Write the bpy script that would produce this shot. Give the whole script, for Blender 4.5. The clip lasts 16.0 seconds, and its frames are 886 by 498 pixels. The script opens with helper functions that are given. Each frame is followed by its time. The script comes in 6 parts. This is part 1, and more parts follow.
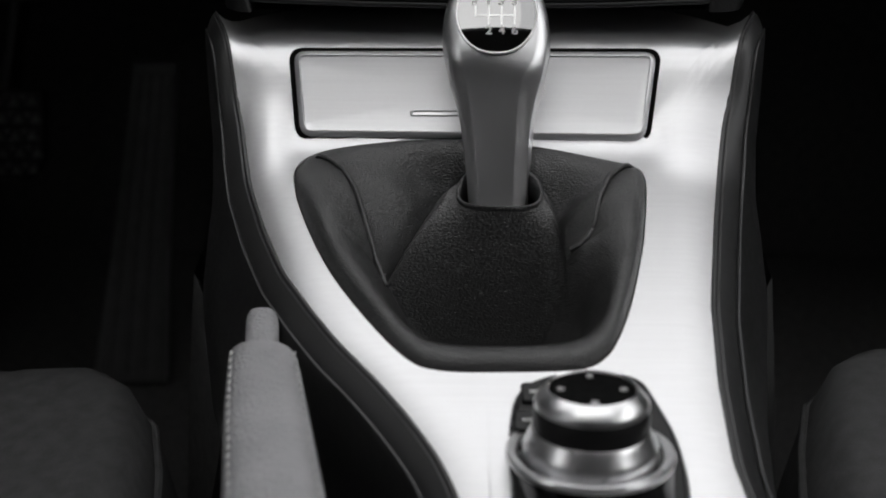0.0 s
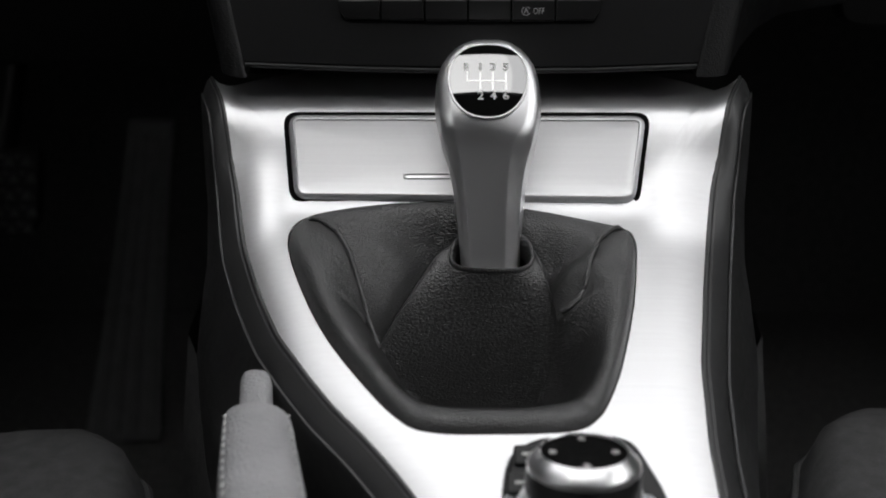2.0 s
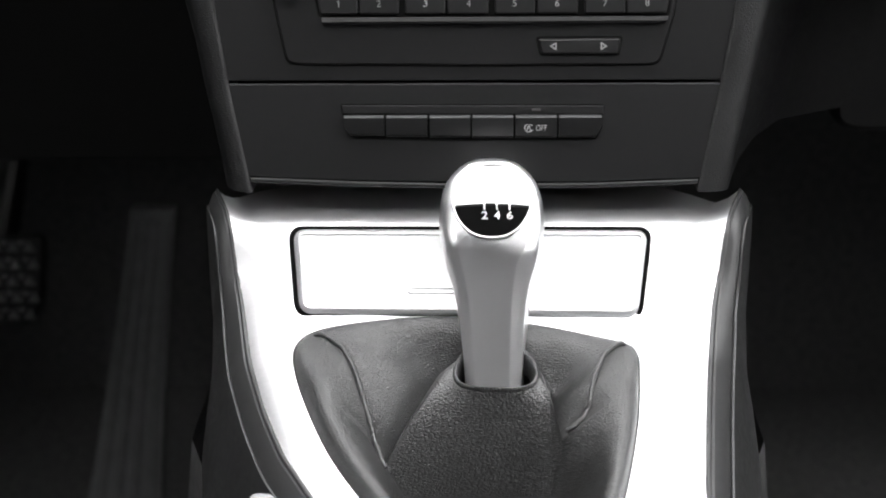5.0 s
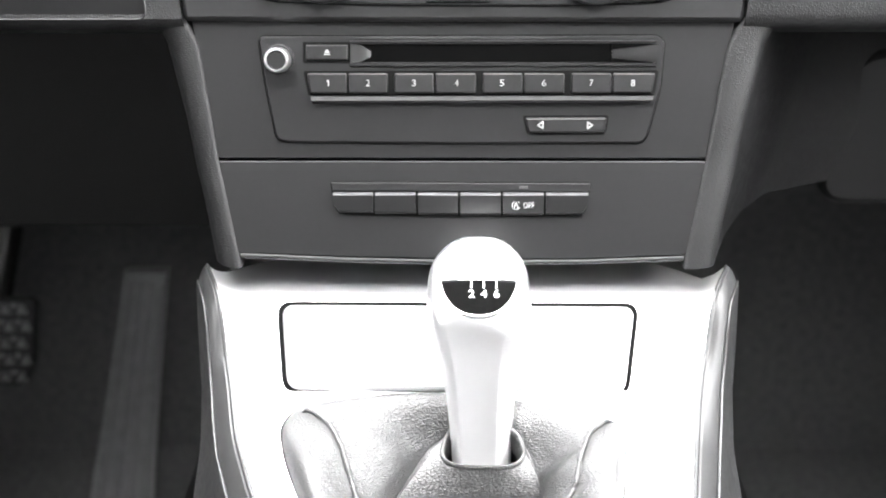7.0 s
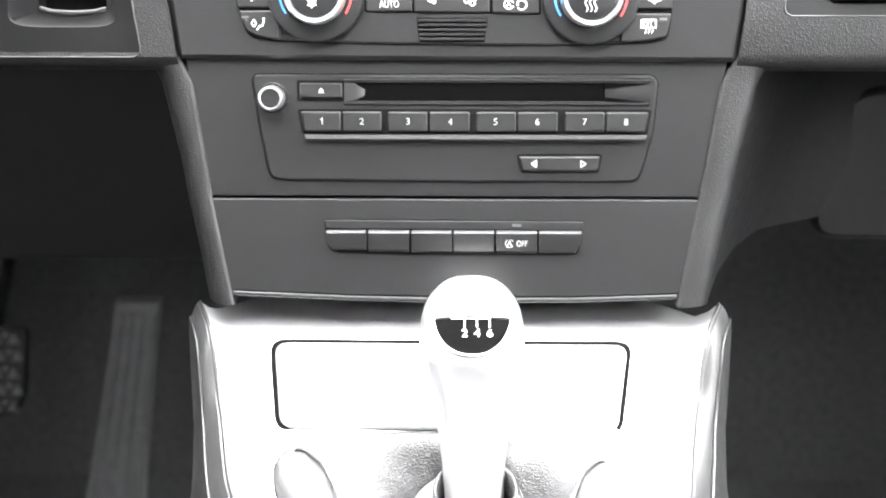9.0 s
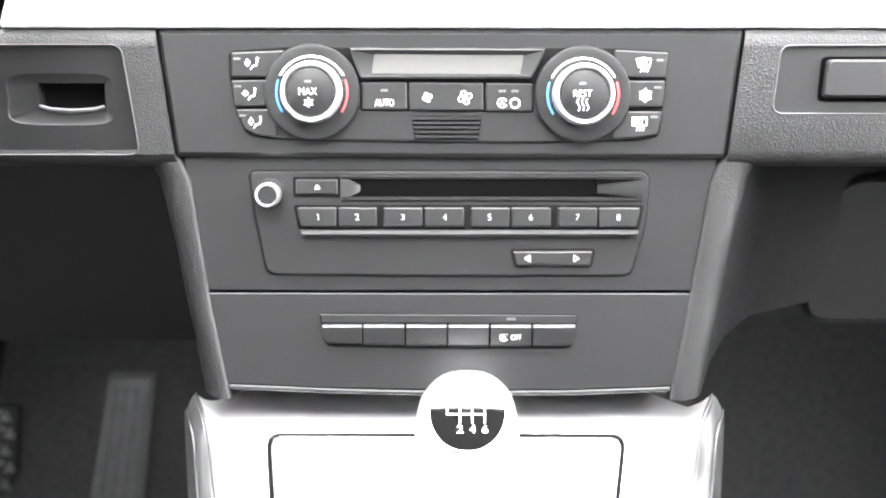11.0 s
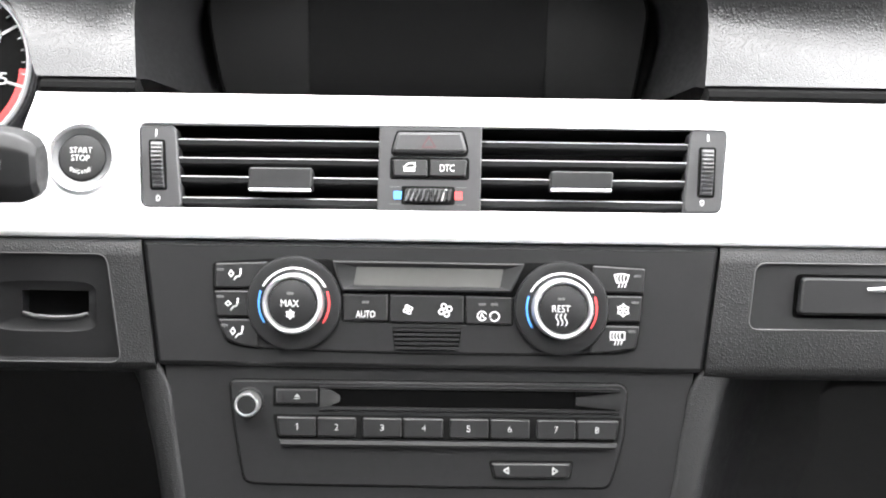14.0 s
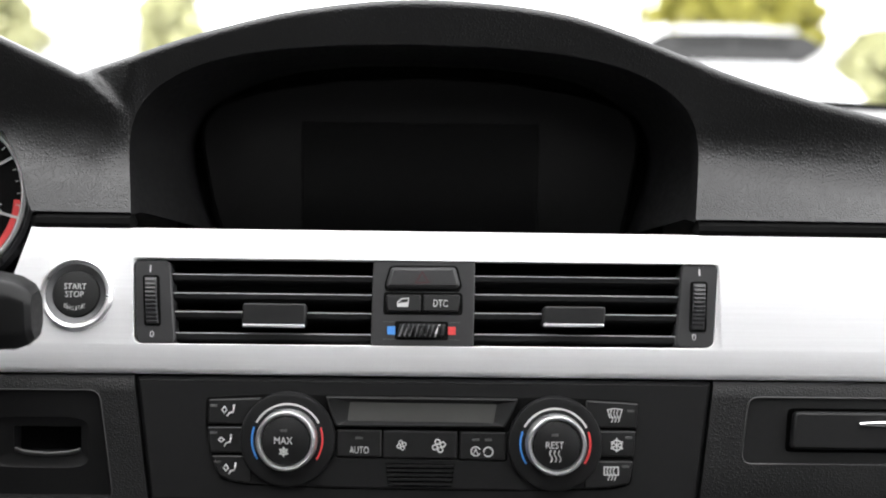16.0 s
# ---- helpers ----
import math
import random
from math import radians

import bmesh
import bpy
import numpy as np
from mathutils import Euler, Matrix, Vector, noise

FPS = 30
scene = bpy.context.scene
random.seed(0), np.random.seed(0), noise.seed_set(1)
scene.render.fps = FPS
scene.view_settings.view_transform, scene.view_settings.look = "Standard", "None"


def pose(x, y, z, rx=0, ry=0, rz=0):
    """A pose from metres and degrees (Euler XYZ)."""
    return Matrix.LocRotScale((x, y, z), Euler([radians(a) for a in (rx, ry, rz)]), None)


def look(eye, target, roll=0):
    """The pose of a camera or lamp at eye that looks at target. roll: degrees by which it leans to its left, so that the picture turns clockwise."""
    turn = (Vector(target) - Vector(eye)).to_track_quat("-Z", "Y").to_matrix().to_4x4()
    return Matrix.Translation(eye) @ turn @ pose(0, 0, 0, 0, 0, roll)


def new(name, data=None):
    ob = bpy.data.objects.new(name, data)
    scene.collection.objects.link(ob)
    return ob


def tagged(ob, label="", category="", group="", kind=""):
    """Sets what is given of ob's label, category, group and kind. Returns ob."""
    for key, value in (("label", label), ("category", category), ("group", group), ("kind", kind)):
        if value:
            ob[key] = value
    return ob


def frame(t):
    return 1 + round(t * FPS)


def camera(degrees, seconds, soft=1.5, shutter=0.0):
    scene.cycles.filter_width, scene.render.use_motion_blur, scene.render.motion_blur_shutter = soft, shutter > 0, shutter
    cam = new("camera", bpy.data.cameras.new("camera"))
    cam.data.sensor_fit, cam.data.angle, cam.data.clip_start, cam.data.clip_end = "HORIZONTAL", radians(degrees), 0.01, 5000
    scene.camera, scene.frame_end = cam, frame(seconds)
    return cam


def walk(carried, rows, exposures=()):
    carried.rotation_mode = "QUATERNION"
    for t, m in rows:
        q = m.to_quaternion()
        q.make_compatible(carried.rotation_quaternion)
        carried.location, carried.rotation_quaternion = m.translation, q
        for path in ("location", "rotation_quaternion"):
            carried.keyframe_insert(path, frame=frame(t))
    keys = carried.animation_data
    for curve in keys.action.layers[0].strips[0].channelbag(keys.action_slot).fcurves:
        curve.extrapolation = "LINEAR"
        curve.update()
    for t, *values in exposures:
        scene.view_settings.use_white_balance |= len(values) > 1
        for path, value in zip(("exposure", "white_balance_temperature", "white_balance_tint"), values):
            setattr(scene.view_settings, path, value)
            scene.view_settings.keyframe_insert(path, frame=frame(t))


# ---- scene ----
cam = camera(39.4, 16.0, soft=1.9)
PATH = [
    (0, (0.003, -0.527, 0.981), (-0.054, 1.226, 0.021), -0.6),
    (0.5, (0.01, -0.528, 0.978), (-0.066, 1.243, 0.051), -0.7),
    (1, (0.004, -0.527, 0.981), (-0.036, 1.249, 0.062), -0.1),
    (1.5, (0.004, -0.529, 0.983), (-0.038, 1.255, 0.08), -0.4),
    (2, (0.003, -0.53, 0.987), (-0.042, 1.263, 0.103), -0.5),
    (2.5, (0.002, -0.53, 0.993), (-0.051, 1.277, 0.138), -0.6),
    (3, (0.002, -0.531, 0.991), (-0.043, 1.292, 0.17), -0.4),
    (3.5, (-0.001, -0.526, 1.002), (-0.038, 1.289, 0.161), -0.5),
    (4, (-0.001, -0.523, 1.008), (-0.034, 1.293, 0.17), -0.5),
    (6.5, (0.002, -0.518, 1.031), (-0.046, 1.329, 0.265), -0.5),
    (7, (0.004, -0.518, 1.033), (-0.031, 1.335, 0.282), -0.3),
    (7.5, (0.005, -0.514, 1.039), (-0.034, 1.331, 0.267), -0.4),
    (8, (0.004, -0.516, 1.036), (-0.03, 1.336, 0.281), -0.3),
    (10.5, (0.003, -0.513, 1.058), (-0.009, 1.37, 0.385), 0.1),
    (11, (0.001, -0.513, 1.063), (-0.005, 1.38, 0.416), -0.0),
    (11.5, (0.0, -0.512, 1.066), (0.001, 1.39, 0.445), 0.2),
    (12, (0.005, -0.51, 1.073), (0.015, 1.402, 0.487), 0.0),
    (12.5, (0.004, -0.509, 1.079), (0.02, 1.413, 0.527), 0.3),
    (13, (0.003, -0.509, 1.084), (0.021, 1.426, 0.578), 0.5),
    (13.5, (0.002, -0.509, 1.089), (0.028, 1.434, 0.617), 0.7),
    (14, (0.003, -0.508, 1.098), (0.02, 1.444, 0.664), 0.9),
    (14.5, (0.003, -0.506, 1.103), (0.037, 1.45, 0.689), 1.0),
    (15, (0.004, -0.505, 1.117), (0.039, 1.457, 0.73), 0.8),
    (15.5, (0.001, -0.502, 1.134), (0.037, 1.461, 0.751), 0.8),
    (16, (0.0, -0.503, 1.135), (0.035, 1.467, 0.79), 0.9),
]
# ---- exposure along the clip
EXPO = [(0.0, -0.8), (2.0, -0.55), (3.0, -0.2), (3.5, 0.0), (4.2, 0.4), (6.3, 2.9), (8.2, 3.7), (10.3, 4.0), (11.3, 4.3), (12.0, 4.45), (12.5, 4.38), (13.5, 3.4), (14.5, 2.45), (15.2, 2.05), (15.55, 1.75), (16.0, 0.75)]
walk(cam, [(t, look(eye, target, roll)) for t, eye, target, roll in PATH], EXPO)
cam.data.dof.use_dof = True
cam.data.dof.focus_distance = 0.565
cam.data.dof.aperture_fstop = 7.0

# ---- light: an overcast sky, soft sun behind it
SKY, SUN = 1.5, 0.4
world = bpy.data.worlds.new("sky")
scene.world = world
world.use_nodes = True
wn, wl = world.node_tree.nodes, world.node_tree.links
sky = wn.new("ShaderNodeTexSky")
sky.sky_type = "NISHITA"
sky.sun_disc = False
sky.sun_elevation, sky.sun_rotation = radians(55), radians(200)
sky.air_density, sky.dust_density, sky.ozone_density = 1.0, 1.0, 1.0
grey = wn.new("ShaderNodeHueSaturation")
grey.inputs["Saturation"].default_value, grey.inputs["Value"].default_value = 0.1, 0.10
cloud = wn.new("ShaderNodeMixRGB")
cloud.inputs[0].default_value, cloud.inputs[2].default_value = 0.75, (2.6, 2.6, 2.62, 1)
wl.new(sky.outputs[0], grey.inputs["Color"])
wl.new(grey.outputs[0], cloud.inputs[1])
wl.new(cloud.outputs[0], wn["Background"].inputs[0])
wn["Background"].inputs[1].default_value = SKY
sun_data = bpy.data.lights.new("sun", "SUN")
sun_data.energy, sun_data.angle, sun_data.color = SUN, radians(40), (1.0, 0.98, 0.95)
sun = new("sun", sun_data)
sun.matrix_world = look((-0.6, -1.6, 3.0), (0, 0, 0))


# ---- materials
def material(name, color, rough=0.5, metal=0.0, vary=0.12, scale=40.0, bump=0.0, bump_scale=900.0, kind="noise",
             stretch=(1, 1, 1), coat=0.0, spec=0.5, coat_rough=0.08):
    m = bpy.data.materials.new(name)
    m.use_nodes = True
    n, l = m.node_tree.nodes, m.node_tree.links
    b = n["Principled BSDF"]
    b.inputs["Metallic"].default_value = metal
    b.inputs["Coat Weight"].default_value = coat
    b.inputs["Coat Roughness"].default_value = coat_rough
    b.inputs["Specular IOR Level"].default_value = spec
    co = n.new("ShaderNodeTexCoord")
    mp = n.new("ShaderNodeMapping")
    mp.inputs["Scale"].default_value = stretch
    l.new(co.outputs["Object"], mp.inputs[0])
    big = n.new("ShaderNodeTexNoise")
    big.inputs["Scale"].default_value, big.inputs["Detail"].default_value = scale, 4
    l.new(mp.outputs[0], big.inputs["Vector"])
    ramp = n.new("ShaderNodeMapRange")
    ramp.inputs["From Min"].default_value, ramp.inputs["From Max"].default_value = 0.3, 0.7
    ramp.inputs["To Min"].default_value, ramp.inputs["To Max"].default_value = 1 - vary, 1 + vary
    l.new(big.outputs[0], ramp.inputs[0])
    mul = n.new("ShaderNodeVectorMath")
    mul.operation = "SCALE"
    mul.inputs[0].default_value = color
    l.new(ramp.outputs[0], mul.inputs["Scale"])
    l.new(mul.outputs[0], b.inputs["Base Color"])
    rr = n.new("ShaderNodeMapRange")
    rr.inputs["From Min"].default_value, rr.inputs["From Max"].default_value = 0.3, 0.7
    rr.inputs["To Min"].default_value, rr.inputs["To Max"].default_value = rough * 0.88, min(1.0, rough * 1.12)
    fine = n.new("ShaderNodeTexNoise")
    fine.inputs["Scale"].default_value, fine.inputs["Detail"].default_value = scale * 6, 3
    l.new(mp.outputs[0], fine.inputs["Vector"])
    l.new(fine.outputs[0], rr.inputs[0])
    l.new(rr.outputs[0], b.inputs["Roughness"])
    if bump:
        if kind == "cells":
            cell = n.new("ShaderNodeTexVoronoi")
            cell.feature = "F1"
            cell.inputs["Scale"].default_value = bump_scale
            cell.inputs["Randomness"].default_value = 0.85
            l.new(mp.outputs[0], cell.inputs["Vector"])
            tex = n.new("ShaderNodeMapRange")
            tex.interpolation_type = "SMOOTHSTEP"
            for key, val in (("From Min", 0.12), ("From Max", 0.62), ("To Min", 1.0), ("To Max", 0.0)):
                tex.inputs[key].default_value = val
            l.new(cell.outputs["Distance"], tex.inputs["Value"])
        else:
            tex = n.new("ShaderNodeTexNoise")
            tex.inputs["Scale"].default_value, tex.inputs["Detail"].default_value = bump_scale, 3
            l.new(mp.outputs[0], tex.inputs["Vector"])
        bp = n.new("ShaderNodeBump")
        bp.inputs["Strength"].default_value, bp.inputs["Distance"].default_value = 1.0, bump
        l.new(tex.outputs[0], bp.inputs["Height"])
        l.new(bp.outputs[0], b.inputs["Normal"])
        l.new(bp.outputs[0], b.inputs["Coat Normal"])
    return m


ALU = material("brushed_aluminium", (0.83, 0.83, 0.84), 0.42, 0.85, 0.02, 700, 0.000008, 2200, stretch=(0.02, 1, 1))
TRIM = material("pale_brushed_trim", (0.76, 0.76, 0.77), 0.42, 0.35, 0.03, 700, 0.00002, 2200, stretch=(0.02, 1, 1))
SATIN = material("satin_silver", (0.86, 0.86, 0.87), 0.34, 0.95, 0.02, 20)
SILVER = material("bright_silver", (0.86, 0.86, 0.87), 0.36, 0.5, 0.03, 60)
SMOKED = material("smoked_plastic", (0.018, 0.018, 0.018), 0.36, 0, 0.05, 60)
EDGE = material("grey_edge", (0.085, 0.085, 0.088), 0.38, 0.3, 0.05, 60)
TAB = material("dark_tab_plastic", (0.010, 0.010, 0.0105), 0.50, 0, 0.06, 60, spec=0.45)
VPANEL = material("grey_vent_plastic", (0.030, 0.030, 0.031), 0.40, 0, 0.06, 60, spec=0.45)
# thumbwheel rubber; also paints the highlight on the switch edges
WHEEL = material("grey_rubber_and_edge_highlight", (0.048, 0.048, 0.05), 0.40, 0, 0.1, 90, spec=0.6)
RIB = material("grey_metal_rib", (0.17, 0.17, 0.174), 0.38, 0.3, 0.05, 60)
POLISH = material("polished_silver", (0.90, 0.90, 0.91), 0.31, 1.0, 0.02, 60)
CHROME = material("chrome", (0.85, 0.85, 0.86), 0.12, 1.0, 0.02, 60)
PLASTIC = material("soft_black_plastic", (0.010, 0.010, 0.0105), 0.45, 0, 0.08, 50, 0.00004, 2600, spec=0.35)
PANEL = material("matt_stack_plastic", (0.0078, 0.0078, 0.0082), 0.48, 0, 0.08, 60, 0.00002, 3000, spec=0.30)
BUTTON = material("button_plastic", (0.0062, 0.0062, 0.0065), 0.46, 0, 0.06, 80, spec=0.45)
LENS = material("clear_coated_black", (0.006, 0.006, 0.006), 0.03, 0, 0.02, 60, spec=1.0, coat=1.0, coat_rough=0.02)
GLOSS = material("gloss_black", (0.008, 0.008, 0.009), 0.06, 0, 0.05, 60, spec=0.7)
DARK = material("dark_gap", (0.006, 0.006, 0.006), 0.9, 0, 0.1, 60, spec=0.05)
# near-black that paints the shade of slots and gaps built flat
DEEP_SHADE = material("painted_deep_shade", (0.0016, 0.0016, 0.0016), 0.95, 0, 0.1, 60, spec=0.02)
GRAIN = material("grained_dash_skin", (0.0092, 0.0092, 0.0096), 0.46, 0, 0.10, 40, 0.00011, 1000, "cells", spec=0.36)
PAD = material("grained_dash_pad", (0.0055, 0.0055, 0.0058), 0.40, 0, 0.10, 30, 0.00013, 760, "cells", spec=0.68)
THREAD = material("dark_thread", (0.05, 0.05, 0.05), 0.6, 0, 0.1, 200)
FABRIC = material("dark_grey_fabric", (0.078, 0.078, 0.079), 0.9, 0, 0.15, 120, 0.0005, 1400, spec=0.2)
CARPET = material("dark_carpet", (0.105, 0.105, 0.105), 0.95, 0, 0.25, 150, 0.0015, 700, spec=0.1)
TUNNEL = material("grey_carpet", (0.10, 0.10, 0.10), 0.95, 0, 0.2, 150, 0.0012, 800, spec=0.1)
RUBBER = material("pedal_rubber", (0.15, 0.15, 0.152), 0.32, 0, 0.15, 90, 0.0002, 900)
GRIP = material("grey_grip", (0.38, 0.38, 0.39), 0.45, 0, 0.10, 50, 0.0003, 600, "cells")
WHITE = material("white_print", (0.52, 0.52, 0.515), 0.6, 0, 0.02, 60)
FAINT = material("grey_print", (0.31, 0.31, 0.308), 0.6, 0, 0.02, 60)
PRINT = material("bright_white_print", (0.9, 0.9, 0.89), 0.5, 0, 0.02, 60)
LACQUER = material("lacquered_white_print", (0.9, 0.9, 0.89), 0.04, 0, 0.02, 60, spec=1.0, coat=1.0, coat_rough=0.02)
DIM = material("unlit_lamp", (0.065, 0.065, 0.065), 0.5, 0, 0.05, 60)
RED = material("red_print", (0.62, 0.05, 0.05), 0.5, 0, 0.03, 60)
BLUE = material("blue_print", (0.06, 0.25, 0.65), 0.5, 0, 0.03, 60)
DULLRED = material("unlit_red", (0.045, 0.014, 0.015), 0.5, 0, 0.03, 60)
SURROUND = material("matt_screen_surround", (0.0028, 0.0028, 0.0028), 0.5, 0, 0.08, 60, 0.00002, 3000, spec=0.20)
SOFT = material("soft_console_plastic", (0.030, 0.030, 0.0305), 0.40, 0, 0.08, 50, 0.00004, 2600, spec=0.6)
SCREEN = material("screen_glass", (0.0020, 0.0020, 0.0021), 0.4, 0, 0.05, 60, spec=0.14)
DISPLAY = material("display_glass", (0.065, 0.065, 0.062), 0.38, 0, 0.05, 60)
LINER = material("black_headliner", (0.015, 0.015, 0.015), 0.95, 0, 0.08, 60, 0.0003, 900, spec=0.1)
PAINT = material("white_car_paint", (0.75, 0.76, 0.77), 0.3, 0, 0.03, 3, coat=0.6)
TYRE = material("tyre_rubber", (0.02, 0.02, 0.02), 0.8, 0, 0.1, 30)
ASPHALT = material("pale_concrete", (0.30, 0.30, 0.29), 0.9, 0, 0.25, 3, 0.004, 90)
BARK = material("bark", (0.12, 0.09, 0.06), 0.9, 0, 0.3, 12, 0.01, 40)
LEAF = material("yellow_green_leaves", (0.30, 0.28, 0.05), 0.6, 0, 0.3, 3)
# paler leaves, with the overexposed look put into the colour
WASHED_LEAF = material("washed_out_pale_leaves", (0.46, 0.46, 0.26), 0.7, 0, 0.3, 3)
GLASS = material("tinted_window", (0.02, 0.02, 0.02), 0.3, 0, 0.02, 4, spec=0.12)


def creased_leather():
    """Black leather with fine creases between uneven pebbles."""
    m = material("black_leather", (0.024, 0.0238, 0.0238), 0.36, 0, 0.16, 60, coat=0.5, spec=0.8, coat_rough=0.26)
    n, l = m.node_tree.nodes, m.node_tree.links
    b = n["Principled BSDF"]
    co = n.new("ShaderNodeTexCoord")
    mp = n.new("ShaderNodeMapping")
    mp.inputs["Scale"].default_value = (0.75, 1.25, 1.25)
    l.new(co.outputs["Object"], mp.inputs[0])
    warp = n.new("ShaderNodeTexNoise")
    warp.inputs["Scale"].default_value, warp.inputs["Detail"].default_value = 260, 2
    l.new(mp.outputs[0], warp.inputs["Vector"])
    shift = n.new("ShaderNodeVectorMath")
    shift.operation = "MULTIPLY_ADD"
    shift.inputs[1].default_value = (0.0022, 0.0022, 0.0022)
    l.new(warp.outputs["Color"], shift.inputs[0])
    l.new(mp.outputs[0], shift.inputs[2])
    height = None
    for scale, deep in ((680, 0.00015), (1500, 0.00004)):
        cell = n.new("ShaderNodeTexVoronoi")
        cell.feature = "DISTANCE_TO_EDGE"
        cell.inputs["Scale"].default_value = scale
        l.new(shift.outputs[0], cell.inputs["Vector"])
        soft = n.new("ShaderNodeMapRange")
        soft.interpolation_type = "SMOOTHSTEP"
        soft.inputs["From Max"].default_value = 0.28
        l.new(cell.outputs["Distance"], soft.inputs["Value"])
        bp = n.new("ShaderNodeBump")
        bp.inputs["Strength"].default_value, bp.inputs["Distance"].default_value = 1.0, deep
        l.new(soft.outputs[0], bp.inputs["Height"])
        if height is not None:
            l.new(height.outputs[0], bp.inputs["Normal"])
        height = bp
    l.new(height.outputs[0], b.inputs["Normal"])
    l.new(height.outputs[0], b.inputs["Coat Normal"])
    return m


LEATHER = creased_leather()
for glazed in (LENS, LACQUER):
    glazed.node_tree.nodes["Principled BSDF"].inputs["IOR"].default_value = 1.95


# ---- mesh helpers: every builder gives (verts, faces)
def part(name, vf, mat, parent, label="", at=None, sharp=35):
    verts, faces = vf
    me = bpy.data.meshes.new(name)
    me.from_pydata([tuple(v) for v in verts], [], faces)
    bm = bmesh.new()
    bm.from_mesh(me)
    bmesh.ops.recalc_face_normals(bm, faces=bm.faces)
    bm.to_mesh(me)
    bm.free()
    me.materials.append(mat)
    me.shade_smooth()
    me.set_sharp_from_angle(angle=radians(sharp))
    for face in me.polygons:
        if len(face.vertices) > 6:
            face.use_smooth = False
    ob = new(name, me)
    ob.parent = parent
    if at is not None:
        ob.matrix_basis = at
    return tagged(ob, label)


def thing(name, m, label, category, group="", kind=""):
    ob = new(name)
    ob.empty_display_size = 0.02
    ob.matrix_basis = m
    return tagged(ob, label, category, group, kind)


def solid(name, vf, mat, label, category, kind="", m=None):
    ob = part(name, vf, mat, None, "", m)
    return tagged(ob, label, category, "", kind)


def plane(y, z, dy, dz, x=0.0):
    """A frame on a sloping face: local x across, y up the face, z out of it."""
    n = math.hypot(dy, dz)
    a, b = dy / n, dz / n
    return Matrix(((1, 0, 0, x), (0, a, -b, y), (0, b, a, z), (0, 0, 0, 1)))


def join(*parts):
    verts, faces = [], []
    for v, f in parts:
        k = len(verts)
        verts += list(v)
        faces += [tuple(i + k for i in q) for q in f]
    return verts, faces


def rp(corners, r=0.002, n=5):
    """A polygon with rounded corners."""
    out, k = [], len(corners)
    for i in range(k):
        p, a, b = Vector(corners[i]), Vector(corners[i - 1]), Vector(corners[(i + 1) % k])
        u, v = (a - p), (b - p)
        d = min(r, u.length * 0.49, v.length * 0.49)
        s, e = p + u.normalized() * d, p + v.normalized() * d
        for j in range(n + 1):
            t = j / n
            out.append(tuple(s * (1 - t) ** 2 + p * 2 * t * (1 - t) + e * t * t))
    return out


def rect(x0, y0, x1, y1, r=0.001, n=4):
    return rp([(x0, y0), (x1, y0), (x1, y1), (x0, y1)], r, n)


def circle(cx, cy, r, n=48):
    return [(cx + r * math.cos(2 * math.pi * i / n), cy + r * math.sin(2 * math.pi * i / n)) for i in range(n)]


def inset(pts, d):
    k, out = len(pts), []
    for i in range(k):
        a, p, b = Vector(pts[i - 1]), Vector(pts[i]), Vector(pts[(i + 1) % k])
        e = Vector((0.0, 0.0))
        for u in ((p - a), (b - p)):
            if u.length > 1e-9:
                u.normalize()
                e += Vector((-u.y, u.x))
        if e.length > 1e-6:
            e.normalize()
        out.append(tuple(p + e * d))
    return out


def loft(rings, closed=True, cap=True):
    n, verts, faces = len(rings[0]), [], []
    for ring in rings:
        verts += [tuple(p) for p in ring]
    for i in range(len(rings) - 1):
        for j in range(n if closed else n - 1):
            k = (j + 1) % n
            faces.append((i * n + j, i * n + k, (i + 1) * n + k, (i + 1) * n + j))
    if cap:
        faces.append(tuple(range(n))[::-1])
        faces.append(tuple((len(rings) - 1) * n + j for j in range(n)))
    return verts, faces


def plate(outline, z0, z1, b=0.0006):
    b = min(b, abs(z1 - z0) * 0.8)
    rings = [[(x, y, z0) for x, y in outline]]
    for f in (0.0, 0.3, 1.0):
        d, h = b * f, b * (1 - f) ** 2 if f < 1 else 0
        rings.append([(x, y, z1 - h) for x, y in (inset(outline, d) if d else outline)])
    return loft(rings)


def ring(outer, inner, z0, z1, b=0.0005):
    o, i = inset(outer, b), inset(inner, -b)
    seq = [(outer, z0), (outer, z1 - b), (o, z1), (i, z1), (inner, z1 - b), (inner, z0), (outer, z0)]
    return loft([[(x, y, z) for x, y in p] for p, z in seq], cap=False)


def lathe(prof, n=48, cx=0.0, cy=0.0):
    rings = [[(cx + max(r, 1e-5) * math.cos(2 * math.pi * i / n), cy + max(r, 1e-5) * math.sin(2 * math.pi * i / n), z)
              for i in range(n)] for r, z in prof]
    return loft(rings, cap=False)


def box(x0, y0, z0, x1, y1, z1, b=0.001):
    return plate(rect(x0, y0, x1, y1, b, 2), z0, z1, b)


def tube(path, r, n=8, cap=True):
    rings, path = [], [Vector(p) for p in path]
    for i, p in enumerate(path):
        t = (path[min(i + 1, len(path) - 1)] - path[max(i - 1, 0)]).normalized()
        u = t.cross(Vector((0.123, 0.31, 0.94))).normalized()
        w = t.cross(u)
        rad = r(i / (len(path) - 1)) if callable(r) else r
        rings.append([p + (u * math.cos(a) + w * math.sin(a)) * rad for a in (2 * math.pi * j / n for j in range(n))])
    return loft(rings, cap=cap)


